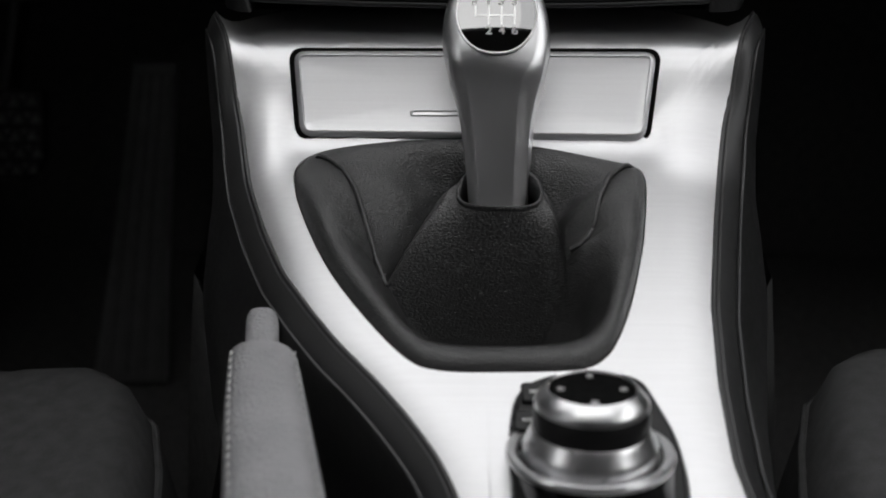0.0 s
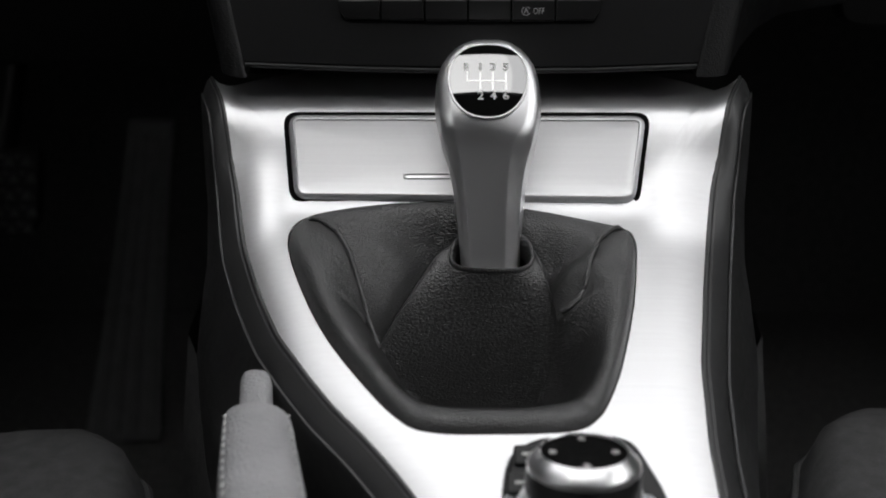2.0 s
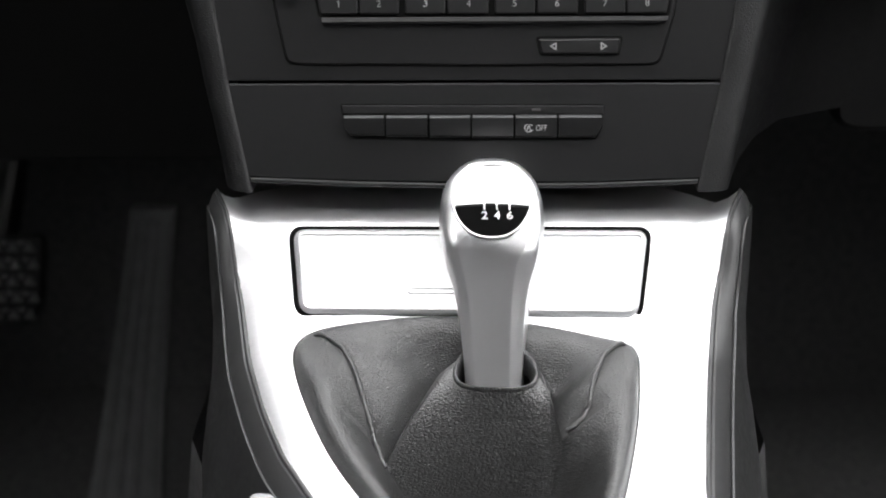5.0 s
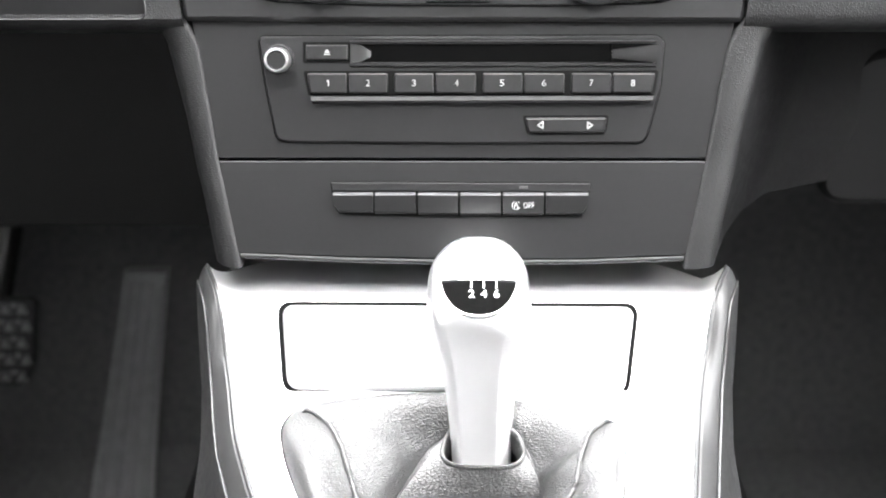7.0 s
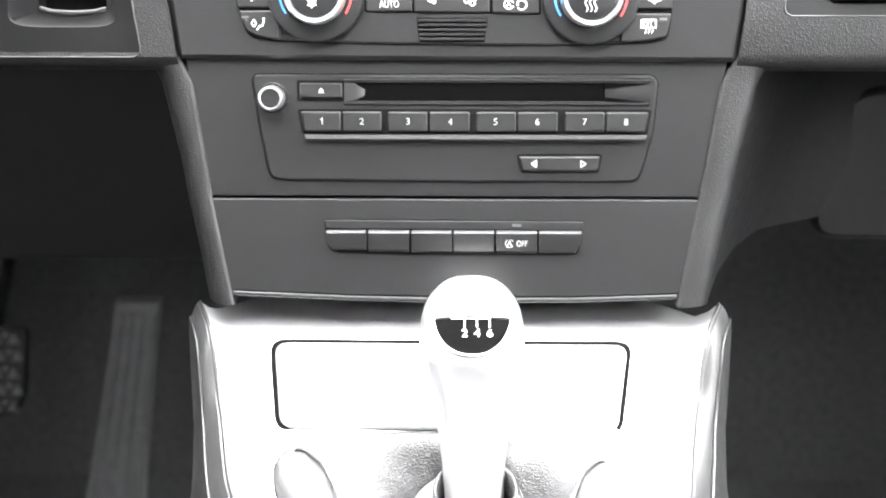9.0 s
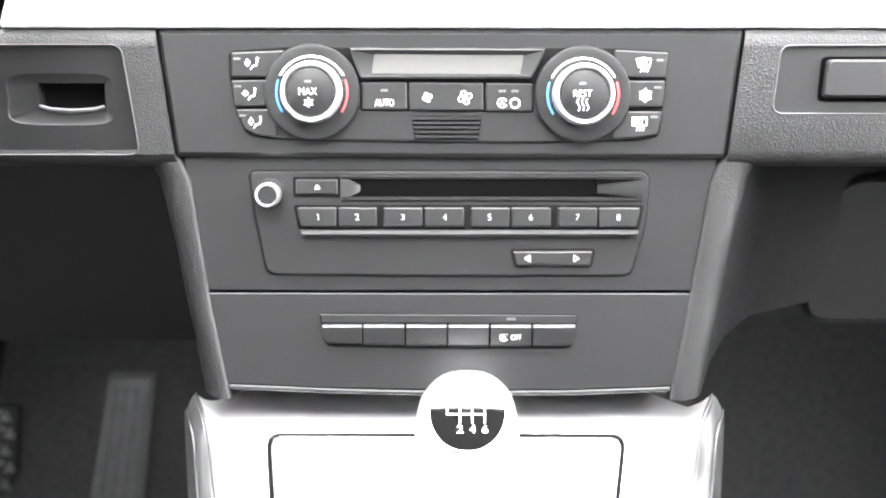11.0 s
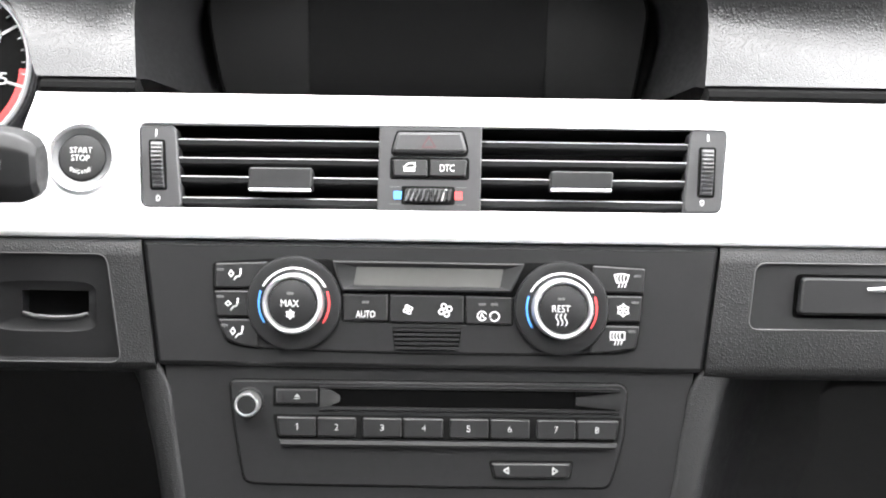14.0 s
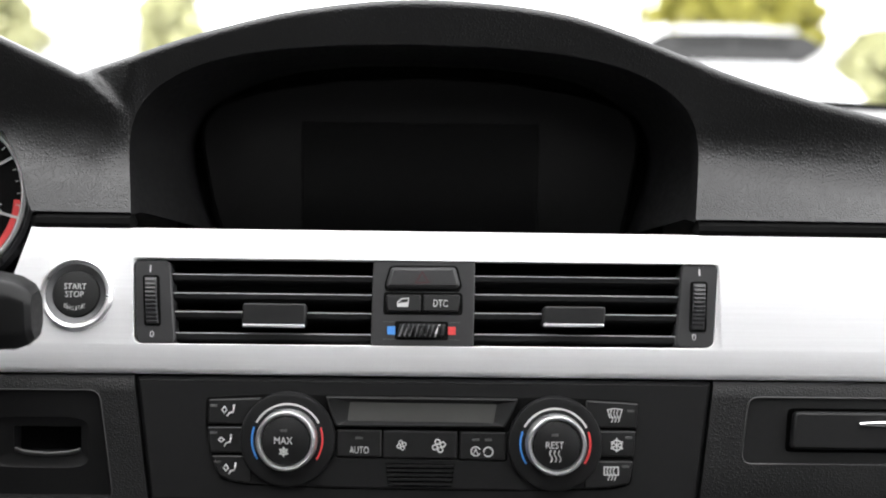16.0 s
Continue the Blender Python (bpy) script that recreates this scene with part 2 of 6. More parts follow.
def stroke(pts, w, z0, z1):
    """A flat raised line of constant width."""
    out = []
    for a, b in zip(pts, pts[1:]):
        a, b = Vector(a), Vector(b)
        d = (b - a).normalized() * (w * 0.35)
        s = Vector((-d.y, d.x)).normalized() * w / 2
        q = [a - d - s, b + d - s, b + d + s, a - d + s]
        out.append(loft([[(p.x, p.y, z0) for p in q], [(p.x, p.y, z1) for p in q]]))
    return join(*out)


def flat(pts, z0, z1):
    return loft([[(x, y, z0) for x, y in pts], [(x, y, z1) for x, y in pts]])


def band(cx, cy, r0, r1, a0, a1, z0, z1, n=24):
    a = [radians(a0 + (a1 - a0) * i / n) for i in range(n + 1)]
    pts = [(cx + r0 * math.cos(t), cy + r0 * math.sin(t)) for t in a] + [(cx + r1 * math.cos(t), cy + r1 * math.sin(t)) for t in a[::-1]]
    v = [(x, y, z0) for x, y in pts] + [(x, y, z1) for x, y in pts]
    k, m = 2 * (n + 1), n + 1
    f = [(i, (i + 1) % k, (i + 1) % k + k, i + k) for i in range(k)]
    f += [(k + i, k + i + 1, k + k - 2 - i, k + k - 1 - i) for i in range(n)]
    return v, f


def text(body, parent, mat, cx, cy, w, h, z, name="lettering", bold=0.0):
    cu = bpy.data.curves.new(name, "FONT")
    cu.body, cu.extrude, cu.resolution_u, cu.offset = body, 0.02, 3, bold
    tmp = bpy.data.objects.new(name, cu)
    scene.collection.objects.link(tmp)
    bpy.context.view_layer.update()
    me = bpy.data.meshes.new_from_object(tmp.evaluated_get(bpy.context.evaluated_depsgraph_get()))
    bpy.data.objects.remove(tmp)
    v = np.array([p.co[:] for p in me.vertices])
    lo, hi = v.min(0), v.max(0)
    for p in me.vertices:
        q = (np.array(p.co[:]) - (lo + hi) / 2) / np.maximum(hi - lo, 1e-9)
        p.co = (cx + q[0] * w, cy + q[1] * h, z + q[2] * 0.0003)
    me.materials.clear()
    me.materials.append(mat)
    ob = new(name, me)
    ob.parent = parent
    return ob


def curve_at(pts, u):
    """Piecewise linear look-up of sorted (key, value) pairs, softened."""
    xs, ys = [p[0] for p in pts], [p[1] for p in pts]
    return float(np.mean([np.interp(u + d, xs, ys) for d in (-0.004, -0.002, 0, 0.002, 0.004)]))


def closed_spline(pts, per=6):
    out, k = [], len(pts)
    for i in range(k):
        p0, p1, p2, p3 = (Vector(pts[(i + j - 1) % k]) for j in range(4))
        for j in range(per):
            t = j / per
            out.append(tuple(0.5 * (2 * p1 + (p2 - p0) * t + (2 * p0 - 5 * p1 + 4 * p2 - p3) * t * t + (3 * p1 - p0 - 3 * p2 + p3) * t ** 3)))
    return out


VENT = plane(0.0645, 0.989, 0.0125, 0.038)
CLIM = plane(0.0495, 0.916, 0.0125, 0.0575)
DISC = plane(0.0395, 0.8529, 0.0130, 0.0573) @ Matrix.Diagonal((0.990, 0.979, 1, 1))
LOW = plane(0.0265, 0.809, 0.0125, 0.0433) @ Matrix.Diagonal((0.995, 1, 1, 1))
TRAY = plane(-0.0050, 0.7529, 0.0235, 0.0322)
BOOT = plane(-0.130, 0.712, 0.111, 0.035)

# ---- setting: ground, cabin floor, walls, roof
GROUND = -0.15
g = 400.0
solid("ground", ([(-g, -g, GROUND), (g, -g, GROUND), (g, g, GROUND), (-g, g, GROUND)], [(0, 1, 2, 3)]), ASPHALT,
               "grey asphalt car park outside the windscreen", "ground", "structure")
solid("floor", box(-0.72, -1.9, 0.36, 0.72, 0.62, 0.38, 0.003), CARPET, "black carpeted cabin floor and footwells", "floor", "structure")
solid("wall_front", join(box(-0.72, 0.56, 0.38, 0.72, 0.60, 1.05, 0.003)), CARPET, "black carpeted bulkhead behind the pedals", "wall", "structure")
for side, nm in ((-1, "wall_left"), (1, "wall_right")):
    lo, hi = sorted((side * 0.72, side * 0.76))
    # upper panels are added out of view to block side window light
    solid(nm, join(box(lo, -1.9, 0.36, hi, 0.72, 1.02, 0.004), box(lo, -1.9, 1.02, hi, -0.66, 1.42, 0.004), box(lo, -0.42 if side < 0 else 0.20, 1.02, hi, 0.30, 1.42, 0.004)),
          PLASTIC, "black door panel with unseen panels added to close most of the side window", "wall", "structure")
# cabin end is closed to the roof, unseen, to keep rear light out
solid("wall_back", join(box(-0.72, -1.94, 0.36, 0.72, -1.90, 1.42, 0.004), box(-0.72, -1.0, 0.38, 0.72, -0.9, 0.95, 0.01)), PLASTIC, "dark rear seat back and unseen cabin end closed to block rear light", "wall", "structure")
# headliner with the open glass roof over the front seats
ROOF0, ROOF1 = -0.43, -0.195
roof = join(box(-0.76, -1.94, 1.42, 0.76, ROOF0, 1.45, 0.004), box(-0.76, ROOF1, 1.42, 0.76, -0.10, 1.45, 0.004),
            box(-0.76, ROOF0, 1.42, -0.40, ROOF1, 1.45, 0.004), box(0.50, ROOF0, 1.42, 0.76, ROOF1, 1.45, 0.004))
solid("ceiling", roof, LINER, "anthracite headliner with an open glass roof", "ceiling", "structure")
for side in (-1, 1):
    solid("windscreen_pillar", tube([(side * 0.70, 0.70, 1.02), (side * 0.66, 0.30, 1.26), (side * 0.62, -0.10, 1.43)], 0.028, 8), LINER,
          "dark windscreen pillar", "pillar", "structure")

# ---- dashboard carcass
dash = thing("dashboard", Matrix.Identity(4), "black grained dashboard with a hooded screen over the centre", "dashboard")


def smooth(pts, u, wide):
    xs, ys = [p[0] for p in pts], [p[1] for p in pts]
    return float(np.mean(np.interp(u + np.linspace(-wide, wide, 9), xs, ys)))


def step(t):
    t = max(0.0, min(1.0, t))
    return t * t * (3 - 2 * t)


def arch(x):
    """Height of the screen hood and passenger pad across the car."""
    return smooth([(-0.75, 1.08), (-0.23, 1.092), (-0.20, 1.101), (-0.177, 1.110), (-0.15, 1.119), (-0.115, 1.1315), (-0.07, 1.1435),
                   (-0.03, 1.1492), (0.0, 1.1510), (0.04, 1.1490), (0.075, 1.1440), (0.115, 1.1305), (0.155, 1.1155), (0.20, 1.1030),
                   (0.25, 1.092), (0.33, 1.080), (0.75, 1.066)], x, 0.014)


def ridge(x):
    """Height of the instrument hood's edge on the driver's side."""
    return smooth([(-0.75, 1.19), (-0.30, 1.167), (-0.25, 1.149), (-0.210, 1.131), (-0.169, 1.1120), (-0.1525, 1.0960), (-0.130, 1.074)], x, 0.006)


HX, HA, HZ, HH = -0.0035, 0.1355, 1.0445, 0.0835
cols = []


def face_y(x, z, top):
    """Depth of the pad's front face: a flared foot, upright above and leaning out towards the crest."""
    h = max(0.0, z - 1.0475)
    r = ridge(x)
    lean = r + (arch(x) - r) * step((x + 0.170) / 0.035) if r <= arch(x) else r
    y = 0.0845 + 0.0345 * (1 - max(0.0, 1 - h / 0.044) ** 2) - 0.014 * step((z - lean + 0.052) / 0.058)
    y += 0.0030 * max(0.0, (z - top + 0.0030) / 0.0030) ** 2
    return y + 0.013 * step((-0.139 - x) / 0.034) * step((z - ridge(x)) / 0.0100)


def column(x, z0, inner):
    near = 1 - step((abs(x) - 0.20) / 0.12)
    xe = x * (1 + 0.050 * near)
    sx = lambda y: x * (1 + near * ((0.503 + y) / 0.5875 - 1))
    r, a = ridge(xe), arch(xe)
    over = r > a
    top = r if over else a
    y0 = face_y(xe, z0, top)
    x0 = sx(y0)
    c = []
    if inner:
        up = max(0.0, min(1.0, (z0 - HZ) / HH))
        wide = 0.845 + 0.055 * step(up / 0.7)
        q = lambda k, h, y: (HX + 0.003 * (y - 0.10) / 0.065 + (x0 - HX) * k, y, HZ + (z0 - HZ) * h - 0.30 * (y - 0.095) * (1 - up))
        c += [q(wide, 0.86, 0.185), q(wide, 0.86, 0.160), q(wide + 0.016, 0.885, 0.155), q(wide + 0.022, 0.90, 0.150), q(0.985, 0.985, y0 + 0.014)]
    else:
        c += [(x0, 0.16, z0 - 0.004)] * 2 + [(x0, 0.12, z0 - 0.004)] * 2 + [(x0, y0 + 0.004, z0 - 0.002)]
    c.append((x0, y0 + 0.001, z0 - 0.0006))
    zs = [z0 + (top - z0) * f for f in (0.006, 0.03, 0.07, 0.12, 0.18, 0.25, 0.33, 0.42, 0.52, 0.62, 0.72, 0.81, 0.88, 0.93, 0.965, 0.985, 0.995, 1.0)]
    zs += [min(max(r + d, z0 + 0.0005), top) for d in (0.0, 0.0025, 0.0050, 0.0075, 0.0100)] if not over else [top] * 5
    zs.sort()
    for z in zs:
        y = face_y(xe, z, top)
        c.append((sx(y), y, z))
    yc, xt = c[-1][1], c[-1][0]
    end = 1.080 - 0.03 * abs(x)
    c += [(xt, yc + 0.010, top - 0.0010), (xt, max(0.155, yc + 0.02), a - 0.001 if over else top - 0.0015), (xt, 0.185, a - 0.001 if over else top - 0.002)]
    for f in (0.2, 0.5, 1.0):
        k = f * f * (3 - 2 * f)
        c.append((xt, 0.185 + (0.71 - 0.185) * f, a + (end - a) * k - 0.006 * math.sin(math.pi * f)))
    return c


def foot(x):
    """Lower edge of the pad, which rises round the instruments."""
    return float(np.interp(x, [-0.75, -0.25, -0.21, -0.198, -0.191, -0.187], [1.112, 1.108, 1.094, 1.083, 1.068, 1.0475]))


for x in np.concatenate([np.linspace(-0.74, -0.24, 12), np.linspace(-0.23, -0.20, 8), np.linspace(-0.198, -0.1405, 40)]):
    cols.append(column(x, foot(x), False))
# outline of the screen opening: share of the half width against share of the height
ARCH_X = [1.0, 1.0, 0.997, 0.985, 0.965, 0.925, 0.865, 0.78, 0.66, 0.50, 0.27, 0.0]
ARCH_Z = [0.0, 0.25, 0.42, 0.52, 0.60, 0.69, 0.77, 0.845, 0.91, 0.957, 0.99, 1.0]
lining = []
dist = np.concatenate([[0], np.cumsum(np.hypot(np.diff(ARCH_X) * HA, np.diff(ARCH_Z) * HH))])
for i in range(97):
    u = abs(1 - i / 48)
    d = (1 - u) * dist[-1] + np.linspace(-0.006, 0.006, 7)
    xf = float(np.mean(np.where(d > dist[-1], -1, 1) * np.interp(np.where(d > dist[-1], 2 * dist[-1] - d, d), dist, ARCH_X)))
    zf = float(np.mean(np.interp(np.where(d > dist[-1], 2 * dist[-1] - d, d), dist, ARCH_Z)))
    cols.append(column(HX + HA * xf * (-1 if i < 48 else 1), HZ + 0.001 + HH * zf, True))
    lining.append(cols[-1][:7])
for x in np.concatenate([[0.1355, 0.140, 0.147, 0.155, 0.163, 0.172, 0.182], np.linspace(0.19, 0.74, 26)]):
    cols.append(column(x, 1.0475, False))
part("hood_lining", loft(lining, closed=False, cap=False), PANEL, dash, "matt black hood lining", sharp=60)
part("upper_pad", loft([c[6:] for c in cols], closed=False, cap=False), PAD, dash, "black grained soft upper pad", sharp=60)

# recess behind the hood: back board and screen
BOARD = [(-0.1075, 1.018), (0.1075, 1.018), (0.1115, 1.040), (0.1155, 1.068), (0.1165, 1.083), (0.1090, 1.0945), (0.085, 1.1030), (0.045, 1.1095), (0.0, 1.1118),
         (-0.047, 1.1095), (-0.088, 1.1030), (-0.113, 1.0945), (-0.1205, 1.083), (-0.1195, 1.068), (-0.1145, 1.040)]
BACK = Matrix(((1, 0, 0, 0.001), (0, 0, -1, 0.172), (0, 1, 0, 0.0), (0, 0, 0, 1)))
part("screen_surround", plate(rp(BOARD, 0.006, 4), 0, 0.006, 0.0015), SURROUND, dash, "satin black screen surround", BACK)
part("screen", plate(rect(-0.066, 1.016, 0.062, 1.0865, 0.0015), 0.0050, 0.0066, 0.0004), SCREEN, dash, "dark switched-off screen", BACK)
part("recess_floor", box(-0.137, 0.085, 1.010, 0.131, 0.216, 1.0165, 0.001), DARK, dash)
part("recess_back", box(-0.137, 1.010, 0.0, 0.137, 1.125, 0.006, 0.001), DARK, dash, "", Matrix(((1, 0, 0, 0), (0, 0, -1, 0.192), (0, 1, 0, 0.0), (0, 0, 0, 1))))

# dark shadow groove above the trim
for x0, x1 in ((-0.184, -0.139), (0.1335, 0.74)):
    part("groove_strip", loft([[(x, 0.0835, 1.0405), (x, 0.0815, 1.043), (x, 0.0825, 1.0455), (x, 0.09, 1.0475), (x, 0.10, 1.040)] for x in (x0, x0 + 0.004, x1 - 0.004, x1)]),
         DARK, dash)

# fascia left and right of the climate unit, with rounded top and bottom edges
def fascia_with_recess(x_top, x_bot, x_far, rx0, rx1, s0, s1, depth, slant, rad):
    """Fascia skin around a rectangular recess."""
    sgn = 1 if x_far > 0 else -1
    prof = [(-0.0048, -0.036), (-0.0045, -0.014), (-0.0036, -0.0065), (-0.0018, -0.0022), (0.0006, -0.0002), (0.0035, 0.0006)]
    up = [(s1, 0.0006), (0.0565, 0.0), (0.0592, -0.0016), (0.0595, -0.012)]
    inn = lambda s: x_bot + (x_top - x_bot) * max(0, min(1, s / 0.0597))
    a = loft([[(inn(s), s, w) for s, w in prof + [(s0, 0.0008)]], [(x_far, s, w) for s, w in prof + [(s0, 0.0008)]]], closed=False, cap=False)
    b = loft([[(inn(s), s, w) for s, w in up], [(x_far, s, w) for s, w in up]], closed=False, cap=False)
    c = loft([[(inn(s0), s0, 0.0008), (inn(s1), s1, 0.0006)], [(rx0, s0, 0.0008), (rx0 + sgn * slant, s1, 0.0006)]], closed=False, cap=False)
    d = loft([[(rx1, s0, 0.0008), (rx1, s1, 0.0006)], [(x_far, s0, 0.0008), (x_far, s1, 0.0006)]], closed=False, cap=False)
    e = loft([[(inn(s), s, w) for s, w in prof + up], [(inn(s) + sgn * 0.001, s, -0.02) for s, w in prof + up]], closed=False, cap=False)
    rim = [(rx0, s0), (rx1, s0), (rx1, s1), (rx0 + sgn * slant, s1)]
    wall = loft([[(x, s, 0.0008) for x, s in rim], [(x, s, -depth) for x, s in rim]], cap=False)
    fill = []
    for p, q0, q1 in ((rim[0], rim[1], rim[3]), (rim[3], rim[0], rim[2])):
        p, u, v = Vector(p), (Vector(q0) - Vector(p)).normalized() * rad, (Vector(q1) - Vector(p)).normalized() * rad
        arc = [p + u * (1 - t) ** 2 + v * t * t for t in np.linspace(0, 1, 9)]
        fill.append(([(p.x, p.y, 0.0007)] + [(w.x, w.y, 0.0007) for w in arc], [(0, k, k + 1) for k in range(1, 9)]))
        fill.append(loft([[(w.x, w.y, 0.0007) for w in arc], [(w.x, w.y, -depth) for w in arc]], closed=False, cap=False))
    return join(a, b, c, d, e, wall, *fill)


def recess_bead(rx0, rx1, s0, s1, slant, rad):
    sgn = 1 if rx1 > 0 else -1
    pts = [(rx0, s0), (rx1, s0), (rx1, s1), (rx0 + sgn * slant, s1)]
    pts = rp(pts if sgn > 0 else pts[::-1], rad, 8)
    return ring(inset(pts, -0.0007), inset(pts, 0.0002), 0.0, 0.0012, 0.0004)



part("passenger_fascia", fascia_with_recess(0.1395, 0.1325, 0.74, 0.1525, 0.44, 0.0208, 0.0518, 0.004, 0.0036, 0.005), GRAIN, dash, "grained black passenger fascia", CLIM)
part("driver_fascia", fascia_with_recess(-0.1345, -0.1265, -0.74, -0.1430, -0.40, 0.0014, 0.0518, 0.009, 0.0075, 0.005), GRAIN, dash, "grained black driver fascia", CLIM)

# lighter plastic on the passenger edge paints in its highlight; driver edge stays dark
part("recess_edge", recess_bead(0.1525, 0.44, 0.0208, 0.0518, 0.0036, 0.005), SOFT, dash, "smooth rounded recess edge", CLIM)
part("recess_edge", recess_bead(-0.1430, -0.40, 0.0014, 0.0518, 0.0075, 0.005), PLASTIC, dash, "smooth rounded recess edge", CLIM)

# aluminium trim strip across the dashboard
trim_prof = [(-0.0141, -0.012), (-0.0141, -0.0022), (-0.0131, -0.0008), (-0.0115, 0.0), (0.0, 0.0012), (0.02, 0.0018), (0.04, 0.0012), (0.0520, 0.0002), (0.0545, -0.001), (0.0552, -0.003), (0.0552, -0.014)]
VX0, VX1, VS0, VS1 = -0.1362, 0.1424, -0.0006, 0.0405


def trim_strip():
    def at_s(s):
        return float(np.interp(s, [p[0] for p in trim_prof[1:-1]], [p[1] for p in trim_prof[1:-1]]))
    lower = [p for p in trim_prof if p[0] < VS0] + [(VS0, at_s(VS0))]
    upper = [(VS1, at_s(VS1))] + [p for p in trim_prof if p[0] > VS1]
    mid = [(VS0, at_s(VS0)), (0.01, at_s(0.01)), (0.02, at_s(0.02)), (0.03, at_s(0.03)), (VS1, at_s(VS1))]
    left = lambda s: -0.186 - 0.30 * max(0, 0.052 - s)
    out = []
    for prof, xa, xb in ((lower, None, 0.74), (upper, None, 0.74), (mid, None, VX0), (mid, VX1, 0.74)):
        xs = [xa] + [xb] if xa is not None else [None, xb]
        out.append(loft([[((left(s) if x is None else x), s, w) for s, w in prof] for x in xs], closed=False, cap=False))
    return join(*out)


part("aluminium_trim", trim_strip(), TRIM, dash, "brushed aluminium trim strip", VENT)
part("vent_lip", ring(rp([(-0.1384, -0.0026), (0.1440, -0.0022), (0.1466, 0.0438), (-0.1404, 0.0430)], 0.003, 7), rp([(-0.1345, -0.0002), (0.1388, 0.0004), (0.1422, 0.0408), (-0.1366, 0.0398)], 0.0042, 7), -0.004, 0.0006, 0.0005), TRIM, dash, "soft aluminium edge round the vents", VENT)
part("trim_backing", box(-0.2, -0.03, -0.10, 0.74, 0.052, -0.030, 0.002), DARK, dash, "", VENT)

# dark housing round the instruments
part("instrument_housing", join(box(-0.42, 0.150, 0.95, -0.183, 0.22, 1.085, 0.004), box(-0.1875, 0.088, 0.96, -0.1835, 0.16, 1.047, 0.001)), DARK, dash, "black instrument housing")

# underside, glovebox and knee panels
part("dash_underside", loft([[(x, 0.066, 0.912), (x, 0.08, 0.908), (x, 0.16, 0.904), (x, 0.30, 0.895), (x, 0.30, 0.90), (x, 0.07, 0.93)] for x in (-0.74, -0.132, 0.138, 0.74)]), PLASTIC, dash)
part("glovebox_door", plate(rp([(0.206, 0.785), (0.70, 0.785), (0.70, 0.876), (0.2195, 0.876)], 0.022, 8), 0, 0.012, 0.004), BUTTON, dash, "black glovebox door",
     Matrix(((1, 0, 0, 0), (0, 0, -1, 0.175), (0, 1, 0, 0.0), (0, 0, 0, 1))))
part("glovebox_frame", box(0.12, 0.80, 0, 0.74, 0.91, 0.05, 0.004), PLASTIC, dash, "", Matrix(((1, 0, 0, 0), (0, 0, -1, 0.228), (0, 1, 0, 0.0), (0, 0, 0, 1))))
part("knee_panel", plate(rp([(-0.70, 0.74), (-0.135, 0.74), (-0.135, 0.905), (-0.70, 0.905)], 0.02, 5), 0, 0.01, 0.003), PLASTIC, dash, "black knee panel",
     Matrix(((1, 0, 0, 0), (0, 0, -1, 0.25), (0, 1, 0, 0.0), (0, 0, 0, 1))))

# ---- centre stack
stack = thing("centre_stack", Matrix.Identity(4), "tapering black centre stack of the dashboard", "centre stack")
part("climate_fascia", plate(rp([(-0.126, 0.0004), (0.1318, -0.0004), (0.1388, 0.0592), (-0.1338, 0.0592)], 0.0025, 3), -0.018, 0.0, 0.0022), PANEL, stack, "", CLIM)
part("upper_panel", plate(rp([(-0.1150, 0.0003), (0.1195, 0.0003), (0.1310, 0.072), (-0.1255, 0.072)], 0.001, 2), -0.02, 0.0, 0.0005), PANEL, stack, "", DISC)
part("lower_panel", plate(rp([(-0.1055, 0.0009), (-0.05, -0.0012), (0.0, -0.002), (0.06, -0.0018), (0.1105, 0.0001), (0.1195, 0.0450), (-0.1150, 0.0450)], 0.0012, 3), -0.02, 0.0, 0.0008), PANEL, stack, "", LOW)
part("lower_lip", tube([(-0.1035, -0.0002, -0.001), (-0.05, -0.0024, -0.001), (0.0, -0.0034, -0.001), (0.06, -0.003, -0.001), (0.1085, -0.0012, -0.001)], 0.0013, 8), PLASTIC, stack, "", LOW)
part("carcass", loft([[(-0.11, 0.07, 0.79), (0.115, 0.07, 0.79), (0.115, 0.2, 0.79), (-0.11, 0.2, 0.79)], [(-0.122, 0.085, 0.92), (0.127, 0.085, 0.92), (0.127, 0.2, 0.92), (-0.122, 0.2, 0.92)]]), DARK, stack)


